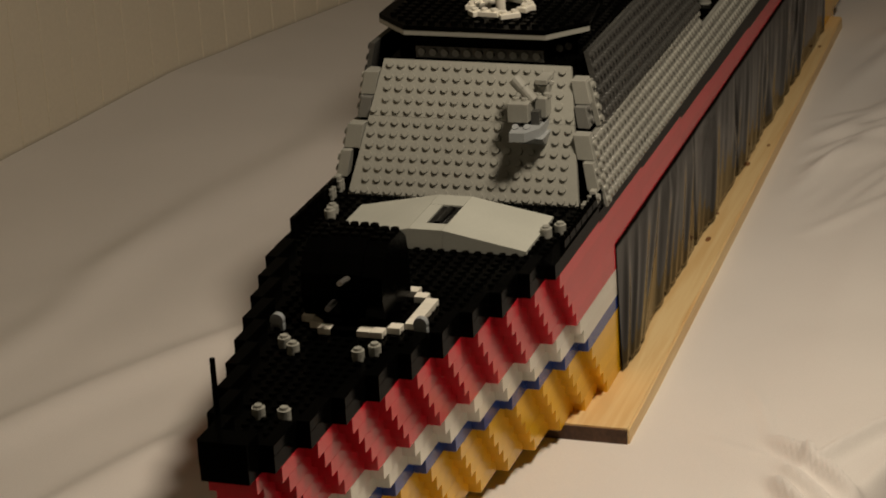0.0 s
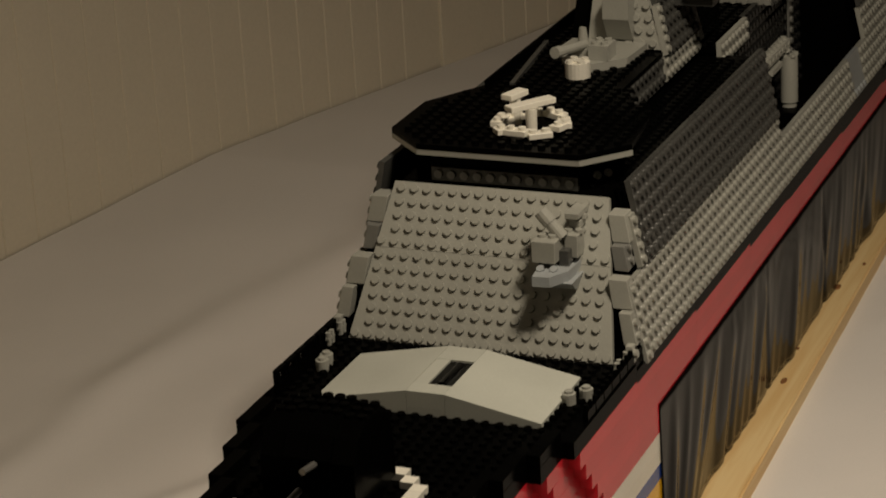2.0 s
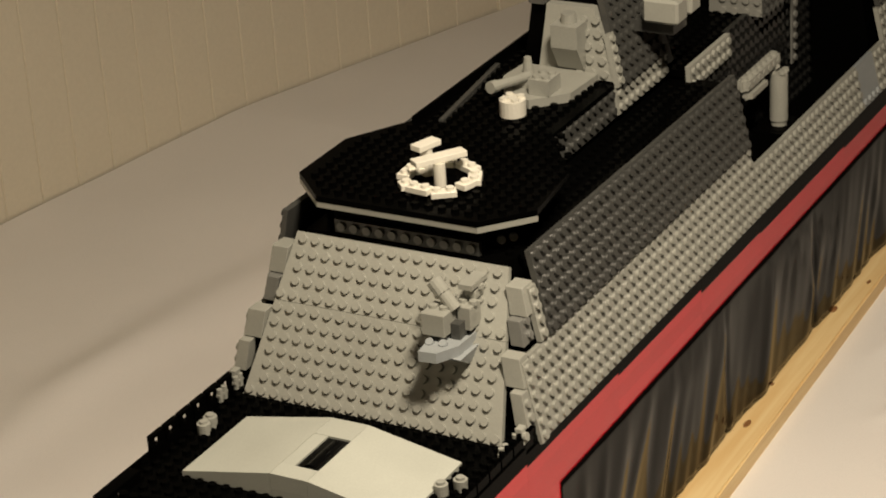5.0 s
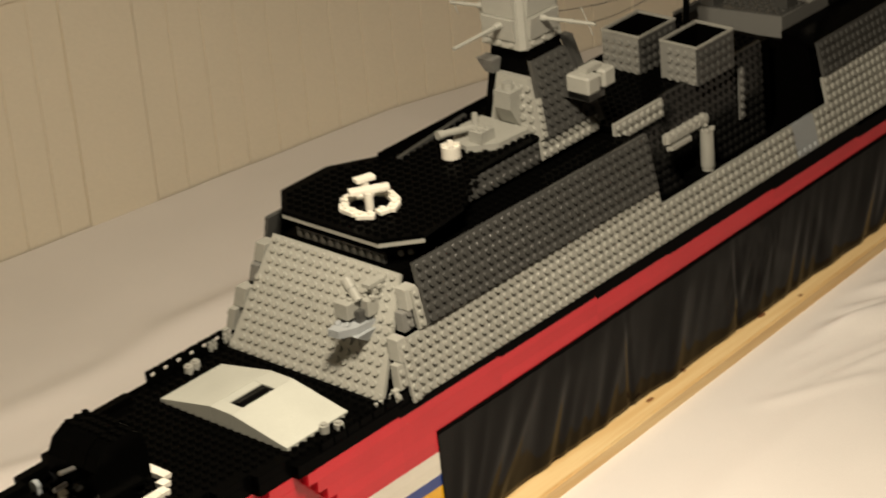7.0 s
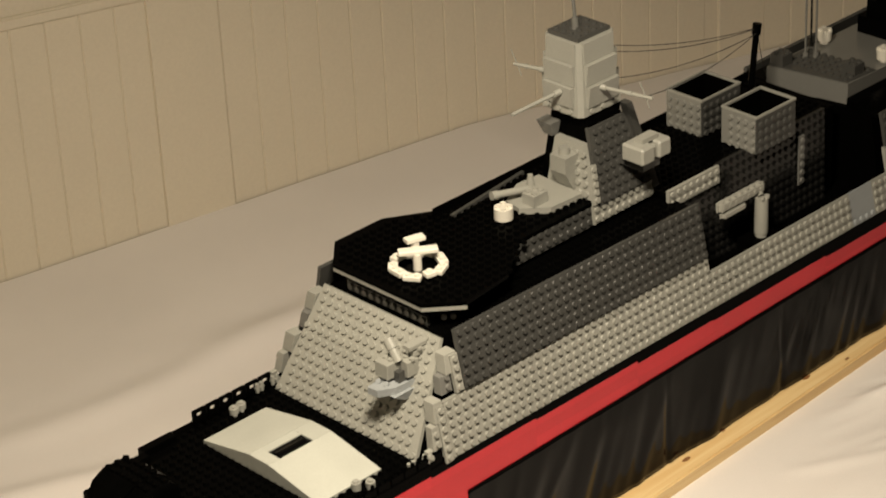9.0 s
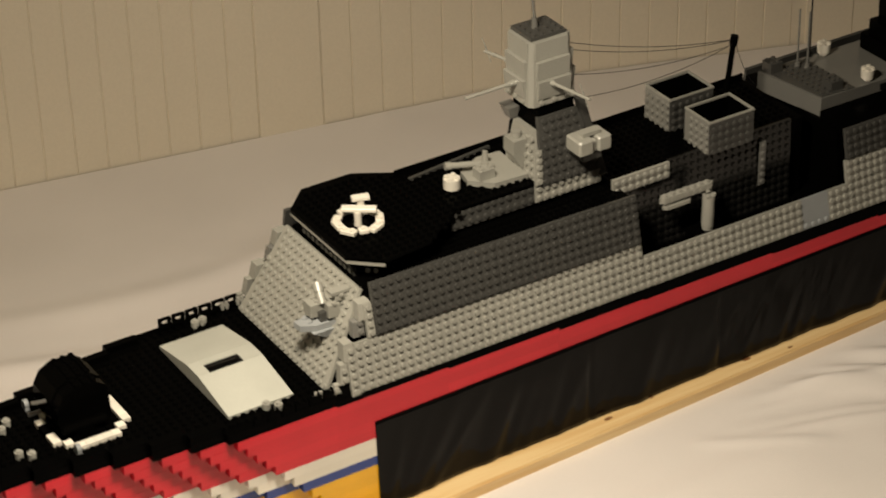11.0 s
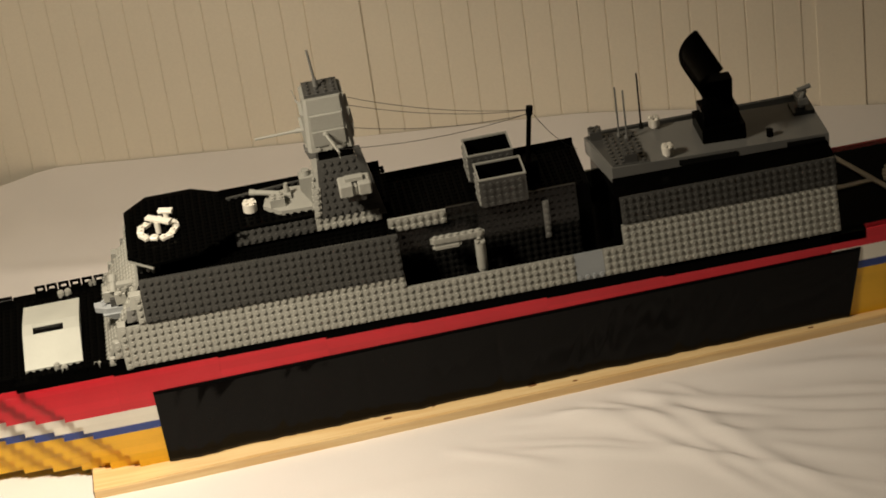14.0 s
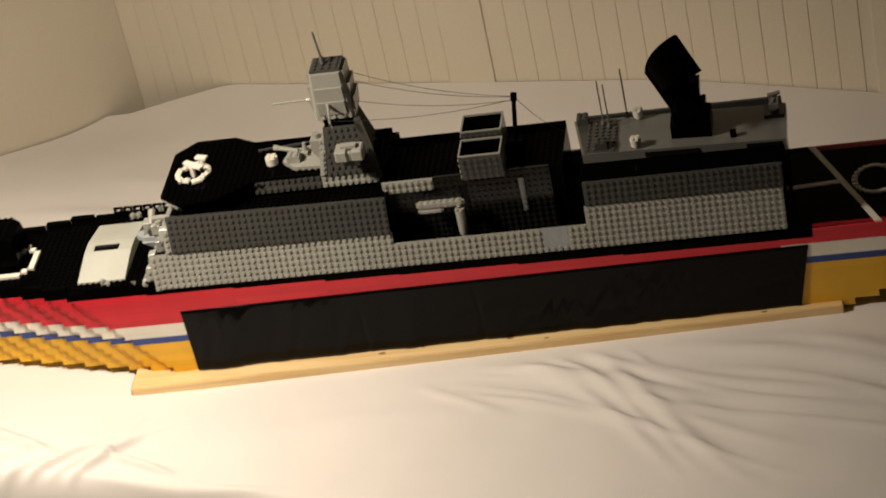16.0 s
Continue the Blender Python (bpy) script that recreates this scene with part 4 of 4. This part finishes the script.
head = part("tower_head", bm, GREY, tower, "smooth light grey tapered tower head")
head.location.x = -0.0025
tower.location = (0.0020, -0.0040, 0)
# overlapping slope courses on the four faces of the head, each with a ledge at its top
for z0, z1, out in ((0.3310, 0.3490, 0.0050), (0.3495, 0.3675, 0.0042), (0.3680, 0.3855, 0.0014)):
    t0, t1 = (z0 - 0.324) / 0.062, (z1 - 0.324) / 0.062
    for x0_, x1_, y0_, y1_, nx_, ny_ in (
            (HX0 + 0.0075, HX1 - 0.0085, HY0, HY0, 0, -1), (HX0 + 0.0075, HX1 - 0.0085, HY1, HY1, 0, 1),
            (HX0, HX0, HY0 + 0.0075, HY1 - 0.0070, -1, 0), (HX1, HX1, HY0 + 0.0075, HY1 - 0.0070, 1, 0)):
        rows4 = []
        for z, t, o in ((z0, t0, out * 0.35), (z1, t1, out)):
            inx, iny = -nx_ * (0.0032 if nx_ < 0 else 0.0050) * t, -ny_ * (0.0042 if ny_ < 0 else 0.0035) * t
            a4 = (x0_ + inx + nx_ * o, y0_ + iny + ny_ * o)
            b4 = (x1_ + inx + nx_ * o, y1_ + iny + ny_ * o)
            c4 = (x1_ + inx - nx_ * 0.002, y1_ + iny - ny_ * 0.002)
            d4 = (x0_ + inx - nx_ * 0.002, y0_ + iny - ny_ * 0.002)
            rows4.append([(*p, z) for p in (a4, b4, c4, d4)])
        bm = bmesh.new()
        hexa(bm, *rows4)
        part("slope_course", bm, GREY, head)
bm = bmesh.new()
for k in range(3):
    stud(bm, (0.266 + k * 0.0135, -0.0154, 0.3278), (0, -1, 0.1), 10)
    stud(bm, (0.2546, -0.004 + k * 0.0125, 0.3278), (-1, 0, 0.1), 10)
part("head_studs", bm, GREY, head, kind="stuff")
bm = bmesh.new()
box(bm, 0.2600, 0.2975, -0.0085, 0.0245, 0.3861, 0.3893)
for i in range(4):
    for j in range(4):
        stud(bm, (0.2650 + i * 0.0090, -0.0045 + j * S, 0.3893), (0, 0, 1), 10)
part("head_cap", bm, DARK, head, "dark grey studded cap plate")
bm = bmesh.new()
rod(bm, (0.2750, 0.0080, 0.3893), (0.2745, 0.0080, 0.3990), 0.0030, 0.0026, 12)
rod(bm, (0.2745, 0.0080, 0.3990), (0.2715, 0.0080, 0.4340), 0.0015, 0.0013, 8)
part("whip_aerial", bm, MID, head)
# yards
for a, b in (((0.2520, 0.004, 0.3440), (0.1985, 0.0085, 0.3405)), ((0.2720, -0.014, 0.3460), (0.2825, -0.0640, 0.3460)), ((0.2590, 0.0280, 0.3520), (0.2500, 0.0560, 0.3530))):
    bm = bmesh.new()
    rod(bm, a, b, 0.0017, 0.0014, 8)
    rod(bm, a, Vector(a).lerp(Vector(b), 0.18), 0.0026, 0.0026, 10)
    tip = Vector(a).lerp(Vector(b), 0.88)
    if b[0] > 0.21:
        for q in (Vector((-0.004, 0.003, 0.014)), Vector((0.002, -0.002, -0.010))):
            rod(bm, tip, tip + q, 0.0006, 0.0004, 6)
        rod(bm, tip - (tip - Vector(a)) * 0.35, tip - (tip - Vector(a)) * 0.28, 0.0021, 0.0021, 8)
    part("yard", bm, GREY, tower)
# side gun on a sponson
bm = bmesh.new()
box(bm, 0.284, 0.304, -0.052, -0.024, 0.2770, 0.2840)
sponson = part("sponson", bm, DARK, tower, "dark sponson carrying a light grey director")
bm = bmesh.new()
for x0_, x1_ in ((0.2760, 0.2915), (0.2965, 0.3110)):
    box(bm, x0_, x1_, -0.0585, -0.0355, 0.2860, 0.3010)
box(bm, 0.2916, 0.2964, -0.0560, -0.0380, 0.2865, 0.2985)
bmesh.ops.bevel(bm, geom=list(bm.edges), offset=0.0016, segments=1, affect="EDGES")
box(bm, 0.2840, 0.3030, -0.0515, -0.0425, 0.3011, 0.3050)
rod(bm, (0.294, -0.046, 0.2841), (0.294, -0.046, 0.2860), 0.006, 0.006, 12)
part("director", bm, GREY, sponson, "light grey faceted director")
bm = bmesh.new()
hexa(bm, [(0.316, -0.034, RZ - 0.012), (0.324, -0.034, RZ - 0.012), (0.324, -0.026, RZ - 0.012), (0.316, -0.026, RZ - 0.012)], [(0.3000, -0.020, 0.322), (0.307, -0.020, 0.322), (0.307, -0.012, 0.322), (0.3000, -0.012, 0.322)])
part("aft_leg", bm, DARK, tower)

# ---- midships ----
# upper deck abaft the tower
bm = bmesh.new()
box(bm, 0.3246, 0.5480, -0.0445, 0.0500, 0.2346, 0.2390)
for i in range(27):
    for j in range(12):
        stud(bm, (0.331 + i * S, -0.040 + j * S, 0.2390), (0, 0, 1), 6)
part("mid_deck", bm, BLACK, core)
bm = bmesh.new()
box(bm, 0.3246, 0.5480, 0.0480, 0.0500, 0.2391, 0.2450)
part("far_bulwark", bm, BLACK, core)


def wall_strip(x0, cols, z0, rows, mat, label="", y=-0.0500):
    b = bmesh.new()
    slab(b, (x0, y, z0), (1, 0, 0), (0, 0.03, 1), cols * S, rows * S, PLATE, cols, rows, sides=8)
    return part("inner_wall", b, mat, core, label)


wall_strip(0.3240, 8, 0.2263, 2, GREY, "light grey studded strip")
# the two inner walls are coloured as dark as the shaded notch
wall_strip(0.3270, 8, 0.1543, 9, INNER, "studded inner wall, notch shade put into its dark colour", y=-0.0490)
wall_strip(0.3885, 18, 0.1543, 11, INNER, "studded inner wall, notch shade put into its dark colour", y=-0.0492)
bm = bmesh.new()
for r in range(6):
    stud(bm, (0.4965, -0.0508, 0.1875 + r * 0.0077), (0, -1, 0), 10)
box(bm, 0.4930, 0.5000, -0.0508, -0.0493, 0.1835, 0.2300)
part("pale_strip", bm, MID, core)


def funnel(x0, x1, y0, y1, z0, z1, mat):
    b = bmesh.new()
    n = 0.0014
    # near side takes the dark material: its shade is put into the colour
    box(b, x0, x1, y0, y0 + n, z0, z1, 1)
    box(b, x0, x1, y1 - n, y1, z0, z1)
    box(b, x0, x0 + n, y0 + n, y1 - n, z0, z1)
    box(b, x1 - n, x1, y0 + n, y1 - n, z0, z1)
    body = part("funnel", b, [mat, DARK], ship, "square grey studded funnel, near side darkened as shade, with a black open top")
    b = bmesh.new()
    rows = int((z1 - z0) / S)
    for r in range(rows):
        z = z1 - 0.006 - r * S
        for i in range(int((x1 - x0) / S)):
            # studs of the near side share its painted shade
            stud(b, (x0 + 0.0045 + i * S, y0, z), (0, -1, 0), 8, 1)
        for j in range(int((y1 - y0) / S)):
            stud(b, (x0, y0 + 0.004 + j * S, z), (-1, 0, 0), 8)
    part("funnel_studs", b, [mat, DARK], body, kind="stuff")
    b = bmesh.new()
    box(b, x0 + n, x1 - n, y0 + n, y1 - n, z0, z0 + 0.004)
    g = 0.0006
    for q in ((x0 + n, x1 - n, y0 + n, y0 + n + g), (x0 + n, x1 - n, y1 - n - g, y1 - n), (x0 + n, x0 + n + g, y0 + n + g, y1 - n - g), (x1 - n - g, x1 - n, y0 + n + g, y1 - n - g)):
        box(b, *q, z0 + 0.004, z1 - 0.0004)
    part("funnel_inside", b, BLACK, body)
    b = bmesh.new()
    for q in ((x0 - 0.0004, x1 + 0.0004, y0 - 0.0004, y0 + n), (x0 - 0.0004, x1 + 0.0004, y1 - n, y1 + 0.0004), (x0 - 0.0004, x0 + n, y0 + n, y1 - n), (x1 - n, x1 + 0.0004, y0 + n, y1 - n)):
        box(b, *q, z1, z1 + 0.0018)
    part("funnel_rim", b, GREY, body)


funnel(0.4270, 0.4785, -0.0570, -0.0190, 0.2400, 0.2725, FUNNELGREY)
funnel(0.4240, 0.4745, 0.0000, 0.0400, 0.2400, 0.2720, FUNNELGREY)

# aerial pole and its stays
bm = bmesh.new()
rod(bm, (0.4885, 0.002, 0.2400), (0.4980, 0.002, 0.3140), 0.0030, 0.0027, 10)
rod(bm, (0.4975, 0.002, 0.3100), (0.4990, 0.002, 0.3195), 0.0040, 0.0040, 10)
box(bm, 0.4800, 0.5000, -0.006, 0.010, 0.2400, 0.2560)
pole = part("aerial_pole", bm, BLACK, ship, "leaning black aerial pole with threads to the mast")
for a, b in (((0.300, 0.024, 0.3630), (0.4985, 0.003, 0.3150)), ((0.300, 0.010, 0.3600), (0.4985, 0.002, 0.3150)), ((0.2830, -0.0600, 0.3455), (0.4985, 0.001, 0.3120)), ((0.303, -0.004, 0.3380), (0.4985, 0.001, 0.3110)), ((0.4990, 0.002, 0.3150), (0.5500, 0.030, 0.2400))):
    bm = bmesh.new()
    a, b = Vector(a), Vector(b)
    rings = []
    for k in range(13):
        t = k / 12
        p = a.lerp(b, t) - Vector((0, 0, 0.008 * 4 * t * (1 - t)))
        u_ = (b - a).orthogonal().normalized()
        v_ = (b - a).normalized().cross(u_)
        rings.append([bm.verts.new(p + 0.00035 * (math.cos(w * math.pi / 2.5) * u_ + math.sin(w * math.pi / 2.5) * v_)) for w in range(5)])
    for r0_, r1_ in zip(rings[:-1], rings[1:]):
        for w in range(5):
            bm.faces.new((r0_[w], r0_[(w + 1) % 5], r1_[(w + 1) % 5], r1_[w]))
    part("stay", bm, THREAD, pole)

# crane in the notch, on a black block
bm = bmesh.new()
rod(bm, (0.4180, -0.0705, 0.1750), (0.4180, -0.0705, 0.2080), 0.0060, 0.0058, 20)
rod(bm, (0.4180, -0.0705, 0.1715), (0.4180, -0.0705, 0.1749), 0.0052, 0.0052, 16)
for dx, dy in ((-0.0033, -0.0033), (0.0033, -0.0033), (-0.0033, 0.0033), (0.0033, 0.0033)):
    stud(bm, (0.4180 + dx, -0.0705 + dy, 0.2080), (0, 0, 1), 8)
crane = part("crane", bm, GREY, ship, "light grey crane with a flat jib on a round post")
bm = bmesh.new()
box(bm, 0.4020, 0.4340, -0.0830, -0.0580, 0.1562, 0.1714)
part("crane_base", bm, BLACK, crane, "black block")
bm = bmesh.new()
box(bm, 0.3650, 0.4250, -0.0700, -0.0625, 0.2125, 0.2190)
bmesh.ops.bevel(bm, geom=[e_ for e_ in bm.edges if abs((e_.verts[0].co - e_.verts[1].co).z) > 0.004], offset=0.003, segments=3, affect="EDGES")
for k in range(7):
    stud(bm, (0.3705 + k * S, -0.0663, 0.2190), (0, 0, 1), 10)
    rod(bm, (0.3705 + k * S, -0.0701, 0.2158), (0.3705 + k * S, -0.0707, 0.2158), 0.0022, 0.0022, 10)
part("jib", bm, GREY, crane)
bm = bmesh.new()
box(bm, 0.3665, 0.3985, -0.0720, -0.0650, 0.2070, 0.2104)
bmesh.ops.bevel(bm, geom=[e_ for e_ in bm.edges if abs((e_.verts[0].co - e_.verts[1].co).z) > 0.002], offset=0.003, segments=3, affect="EDGES")
part("jib_arm", bm, GREY, crane)
bm = bmesh.new()
rod(bm, (0.4180, -0.0690, 0.2098), (0.4180, -0.0675, 0.2124), 0.003, 0.003, 10)
part("jib_pivot", bm, GREY, crane)

# ---- after deckhouse ----
DH0, DH1 = 0.5600, 0.8200
DZ0, DZ1 = 0.2275, 0.2475


def house_top(x):
    return DZ1 - 0.0115 * (x - DH0) / (DH1 - DH0)


bm = bmesh.new()
hexa(bm, [(DH0 + 0.015, -0.0390, DZ0), (DH1, -0.0320, DZ0 - 0.006), (DH1, 0.0500, DZ0 - 0.006), (DH0, 0.0400, DZ0)], [(DH0 + 0.015, -0.0390, DZ1), (DH1, -0.0320, DZ1 - 0.0115), (DH1, 0.0500, DZ1 - 0.0115), (DH0, 0.0400, DZ1)])
house = part("after_deckhouse", bm, MID, ship, "low grey after deckhouse carrying the big radar")
bm = bmesh.new()
z_ = house_top(0.615)
hexa(bm, [(DH0 + 0.0165, -0.0370, DZ1 - 0.0008), (0.618, -0.0370, z_), (0.612, 0.0390, z_), (DH0 + 0.003, 0.0390, DZ1 - 0.0008)], [(DH0 + 0.0165, -0.0370, DZ1 + 0.0010), (0.618, -0.0370, z_ + 0.0014), (0.612, 0.0390, z_ + 0.0014), (DH0 + 0.003, 0.0390, DZ1 + 0.0010)])
for i in range(5):
    for j in range(9):
        x = 0.5805 + i * S
        stud(bm, (x, -0.032 + j * S, house_top(x) + 0.0014), (0, 0, 1), 8)
part("fore_plate", bm, DARK, house, "dark grey studded plate")
for x, y in ((0.5720, 0.0330), (0.5980, -0.0270)):
    bm = bmesh.new()
    zt = house_top(x)
    box(bm, x - 0.007, x + 0.007, y - 0.007, y + 0.007, zt + 0.0010, zt + 0.0115)
    for dx, dy in ((-0.0035, -0.0035), (0.0035, -0.0035), (-0.0035, 0.0035), (0.0035, 0.0035)):
        stud(bm, (x + dx, y + dy, zt + 0.0115), (0, 0, 1), 8)
    part("block", bm, DARK, house)
for x, y, h, m_ in ((0.5975, 0.0260, 0.0640, MID), (0.6260, 0.0420, 0.0690, INNER), (0.6050, 0.0200, 0.0620, MID)):
    bm = bmesh.new()
    zt = house_top(x)
    rod(bm, (x, y, zt), (x, y, zt + 0.006), 0.0030, 0.0024, 10)
    rod(bm, (x, y, zt + 0.006), (x, y, zt + h), 0.0011, 0.0010, 6)
    part("whip_aerial", bm, m_, house)
dome(0.6400, -0.0290, house_top(0.640) + 0.003, house, 0.0008, 0.0062)
dome(0.6400, 0.0375, house_top(0.640) + 0.003, house, 0.0008, 0.0062)
DZR = 0.2400
bm = bmesh.new()
rod(bm, (0.7570, -0.0190, DZR - 0.002), (0.7570, -0.0190, DZR + 0.007), 0.004, 0.004, 10)
part("vent_post", bm, BLACK, house)
for xa, xb in ((0.650, 0.715), (0.772, 0.815)):
    bm = bmesh.new()
    yv = -0.0390 + 0.007 * (xa - 0.575) / 0.245
    hexa(bm, [(xa, yv - 0.0008, house_top(xa) - 0.0095), (xb, yv + 0.0008, house_top(xb) - 0.0095), (xb, yv + 0.004, house_top(xb) - 0.0095), (xa, yv + 0.004, house_top(xa) - 0.0095)],
         [(xa, yv - 0.0008, house_top(xa) - 0.0030), (xb, yv + 0.0008, house_top(xb) - 0.0030), (xb, yv + 0.004, house_top(xb) - 0.0030), (xa, yv + 0.004, house_top(xa) - 0.0030)])
    part("vent_grille", bm, INNER, house)
bm = bmesh.new()
hexa(bm, [(0.5700, -0.0740, 0.2270), (0.8170, -0.0690, 0.2200), (0.8170, -0.0330, 0.2200), (0.5740, -0.0390, 0.2270)], [(0.5700, -0.0735, 0.2300), (0.8170, -0.0685, 0.2230), (0.8170, -0.0330, 0.2285), (0.5740, -0.0390, 0.2345)])
part("shoulder_plate", bm, BLACK, house)
# big radar: stepped black pedestal, stalk and curved reflector
RX, RY = 0.7070, 0.0080
bm = bmesh.new()
box(bm, RX - 0.0245, RX + 0.0245, RY - 0.0245, RY + 0.0245, DZR - 0.003, DZR + 0.0190)
radar = part("radar", bm, BLACK, ship, "big black radar with a curved reflector on a stepped pedestal")
bm = bmesh.new()
box(bm, RX - 0.020, RX + 0.020, RY - 0.018, RY + 0.018, DZR + 0.0191, DZR + 0.0350)
part("pedestal_step", bm, BLACK, radar)
bm = bmesh.new()
hexa(bm, [(RX - 0.014, RY - 0.012, DZR + 0.0351), (RX + 0.014, RY - 0.012, DZR + 0.0351), (RX + 0.014, RY + 0.012, DZR + 0.0351), (RX - 0.014, RY + 0.012, DZR + 0.0351)], [(RX - 0.017, RY - 0.008, DZR + 0.0680), (RX + 0.017, RY - 0.008, DZR + 0.0680), (RX + 0.017, RY + 0.010, DZR + 0.0680), (RX - 0.017, RY + 0.010, DZR + 0.0680)])
part("stalk", bm, BLACK, radar)
bm = bmesh.new()
ang = 1.20
ux, uy = math.cos(ang), math.sin(ang)
cols = []
for k in range(13):
    w = -0.045 + 0.0075 * k
    d = 5.0 * w * w
    cols.append((RX + w * ux + (d - 0.012) * uy, RY + w * uy - (d + 0.004) * ux))
lean = 0.026
for (xa, ya), (xb, yb) in zip(cols[:-1], cols[1:]):
    tx, ty = uy * 0.0035, -ux * 0.0035
    hexa(bm, [(xa, ya, DZR + 0.058), (xb, yb, DZR + 0.058), (xb + tx, yb + ty, DZR + 0.058), (xa + tx, ya + ty, DZR + 0.058)],
         [(xa - uy * lean, ya + ux * lean, DZR + 0.106), (xb - uy * lean, yb + ux * lean, DZR + 0.106), (xb + tx - uy * lean, yb + ty + ux * lean, DZR + 0.106), (xa + tx - uy * lean, ya + ty + ux * lean, DZR + 0.106)])
bmesh.ops.remove_doubles(bm, verts=bm.verts, dist=1e-6)
part("reflector", bm, BLACK, radar, "curved black reflector")
DX, DY = 0.8060, 0.0290
bm = bmesh.new()
box(bm, DX - 0.012, DX + 0.012, DY - 0.013, DY + 0.013, DZR - 0.006, DZR + 0.0015)
small = part("small_director", bm, INNER, ship, "small grey director on a dark base")
bm = bmesh.new()
rod(bm, (DX, DY, DZR + 0.0015), (DX, DY, DZR + 0.014), 0.0045, 0.0038, 10)
box(bm, DX - 0.005, DX + 0.006, DY - 0.011, DY + 0.011, DZR + 0.0080, DZR + 0.0150)
rod(bm, (DX, DY - 0.005, DZR + 0.015), (DX + 0.003, DY - 0.007, DZR + 0.024), 0.003, 0.003, 10)
rod(bm, (DX - 0.005, DY - 0.007, DZR + 0.026), (DX + 0.010, DY - 0.007, DZR + 0.029), 0.0026, 0.0026, 10)
part("director_head", bm, MID, small)

# the model lies a touch bow-down on the soft bed
tilt = Matrix.Rotation(-0.004, 4, "Y")
pivot = Vector((0.05, 0, DECK_Z))
ship.matrix_basis = Matrix.Translation(pivot) @ tilt @ Matrix.Translation(-pivot)

# ---- black plastic sheet over the hull side ----
bm = bmesh.new()
nx, nz = 420, 20
cx0t, cx1t, cx0b, cx1b = 0.0410, 0.8330, 0.0430, 0.8160
rows_ = []
for j in range(nz + 1):
    fz = j / nz
    row = []
    for i in range(nx + 1):
        fx = i / nx
        xt, xb_ = cx0t + (cx1t - cx0t) * fx, cx0b + (cx1b - cx0b) * fx
        x = xb_ + (xt - xb_) * fz
        ztop = 0.1115 + 0.0130 * fx
        zlow = plank_top(xb_) + 0.0005
        z = zlow + (ztop - zlow) * fz
        crease = 0.0
        for c0, sl, wd, am in ((0.10, 0.55, 0.010, 0.0016), (0.125, 0.75, 0.007, 0.0013), (0.17, 0.35, 0.012, 0.0016), (0.25, 0.5, 0.008, 0.0010), (0.33, 0.3, 0.014, 0.0013), (0.42, 0.6, 0.009, 0.0010), (0.55, -0.4, 0.012, 0.0012), (0.62, 0.5, 0.009, 0.0012), (0.66, 0.8, 0.008, 0.0013), (0.70, 0.6, 0.010, 0.0012), (0.06, 0.2, 0.006, 0.0013), (0.08, 0.4, 0.005, 0.0011)):
            v = x - c0 - sl * (z - 0.06)
            crease += am * math.exp(-(v / wd) ** 2)
        for seam in (0.270, 0.420):
            crease -= 0.0012 * math.exp(-((x - seam) / 0.003) ** 2)
        bag = 0.0015 * math.exp(-((x - 0.205) / 0.025) ** 2) * math.exp(-((fz - 0.80) / 0.15) ** 2)
        v = x - 0.35 * (z - 0.06)
        ripple = 0.0009 * noise.noise(Vector((v * 75, z * 9, 4.1))) + 0.0009 * noise.noise(Vector((v * 28, z * 14, 7.7)))
        crinkle = 0.0014 * noise.noise(Vector((x * 160, z * 160, 2.2))) * math.exp(-((x - 0.22) / 0.07) ** 2) * math.exp(-((fz - 0.90) / 0.06) ** 2)
        ripple *= 0.35 + 1.9 * max(0.0, noise.noise(Vector((v * 11, 3.3, 1.7))) + 0.25)
        ripple += 0.0022 * noise.noise(Vector((v * 16, z * 5, 9.1))) + crinkle
        hold = 1 - fz ** 3
        y = -HB - 0.0006 - hold * max(0.0, crease + bag + ripple + 0.0016)
        row.append(bm.verts.new((x, y, z)))
    rows_.append(row)
for j in range(nz):
    for i in range(nx):
        bm.faces.new((rows_[j][i], rows_[j][i + 1], rows_[j + 1][i + 1], rows_[j + 1][i]))
sheet = part("plastic_sheet", bm, FOIL, None, smooth=True)
so = sheet.modifiers.new("thickness", "SOLIDIFY")
so.thickness, so.offset = 0.0004, -1
tagged(sheet, "glossy creased black plastic sheet taped along the hull side", "plastic sheet")
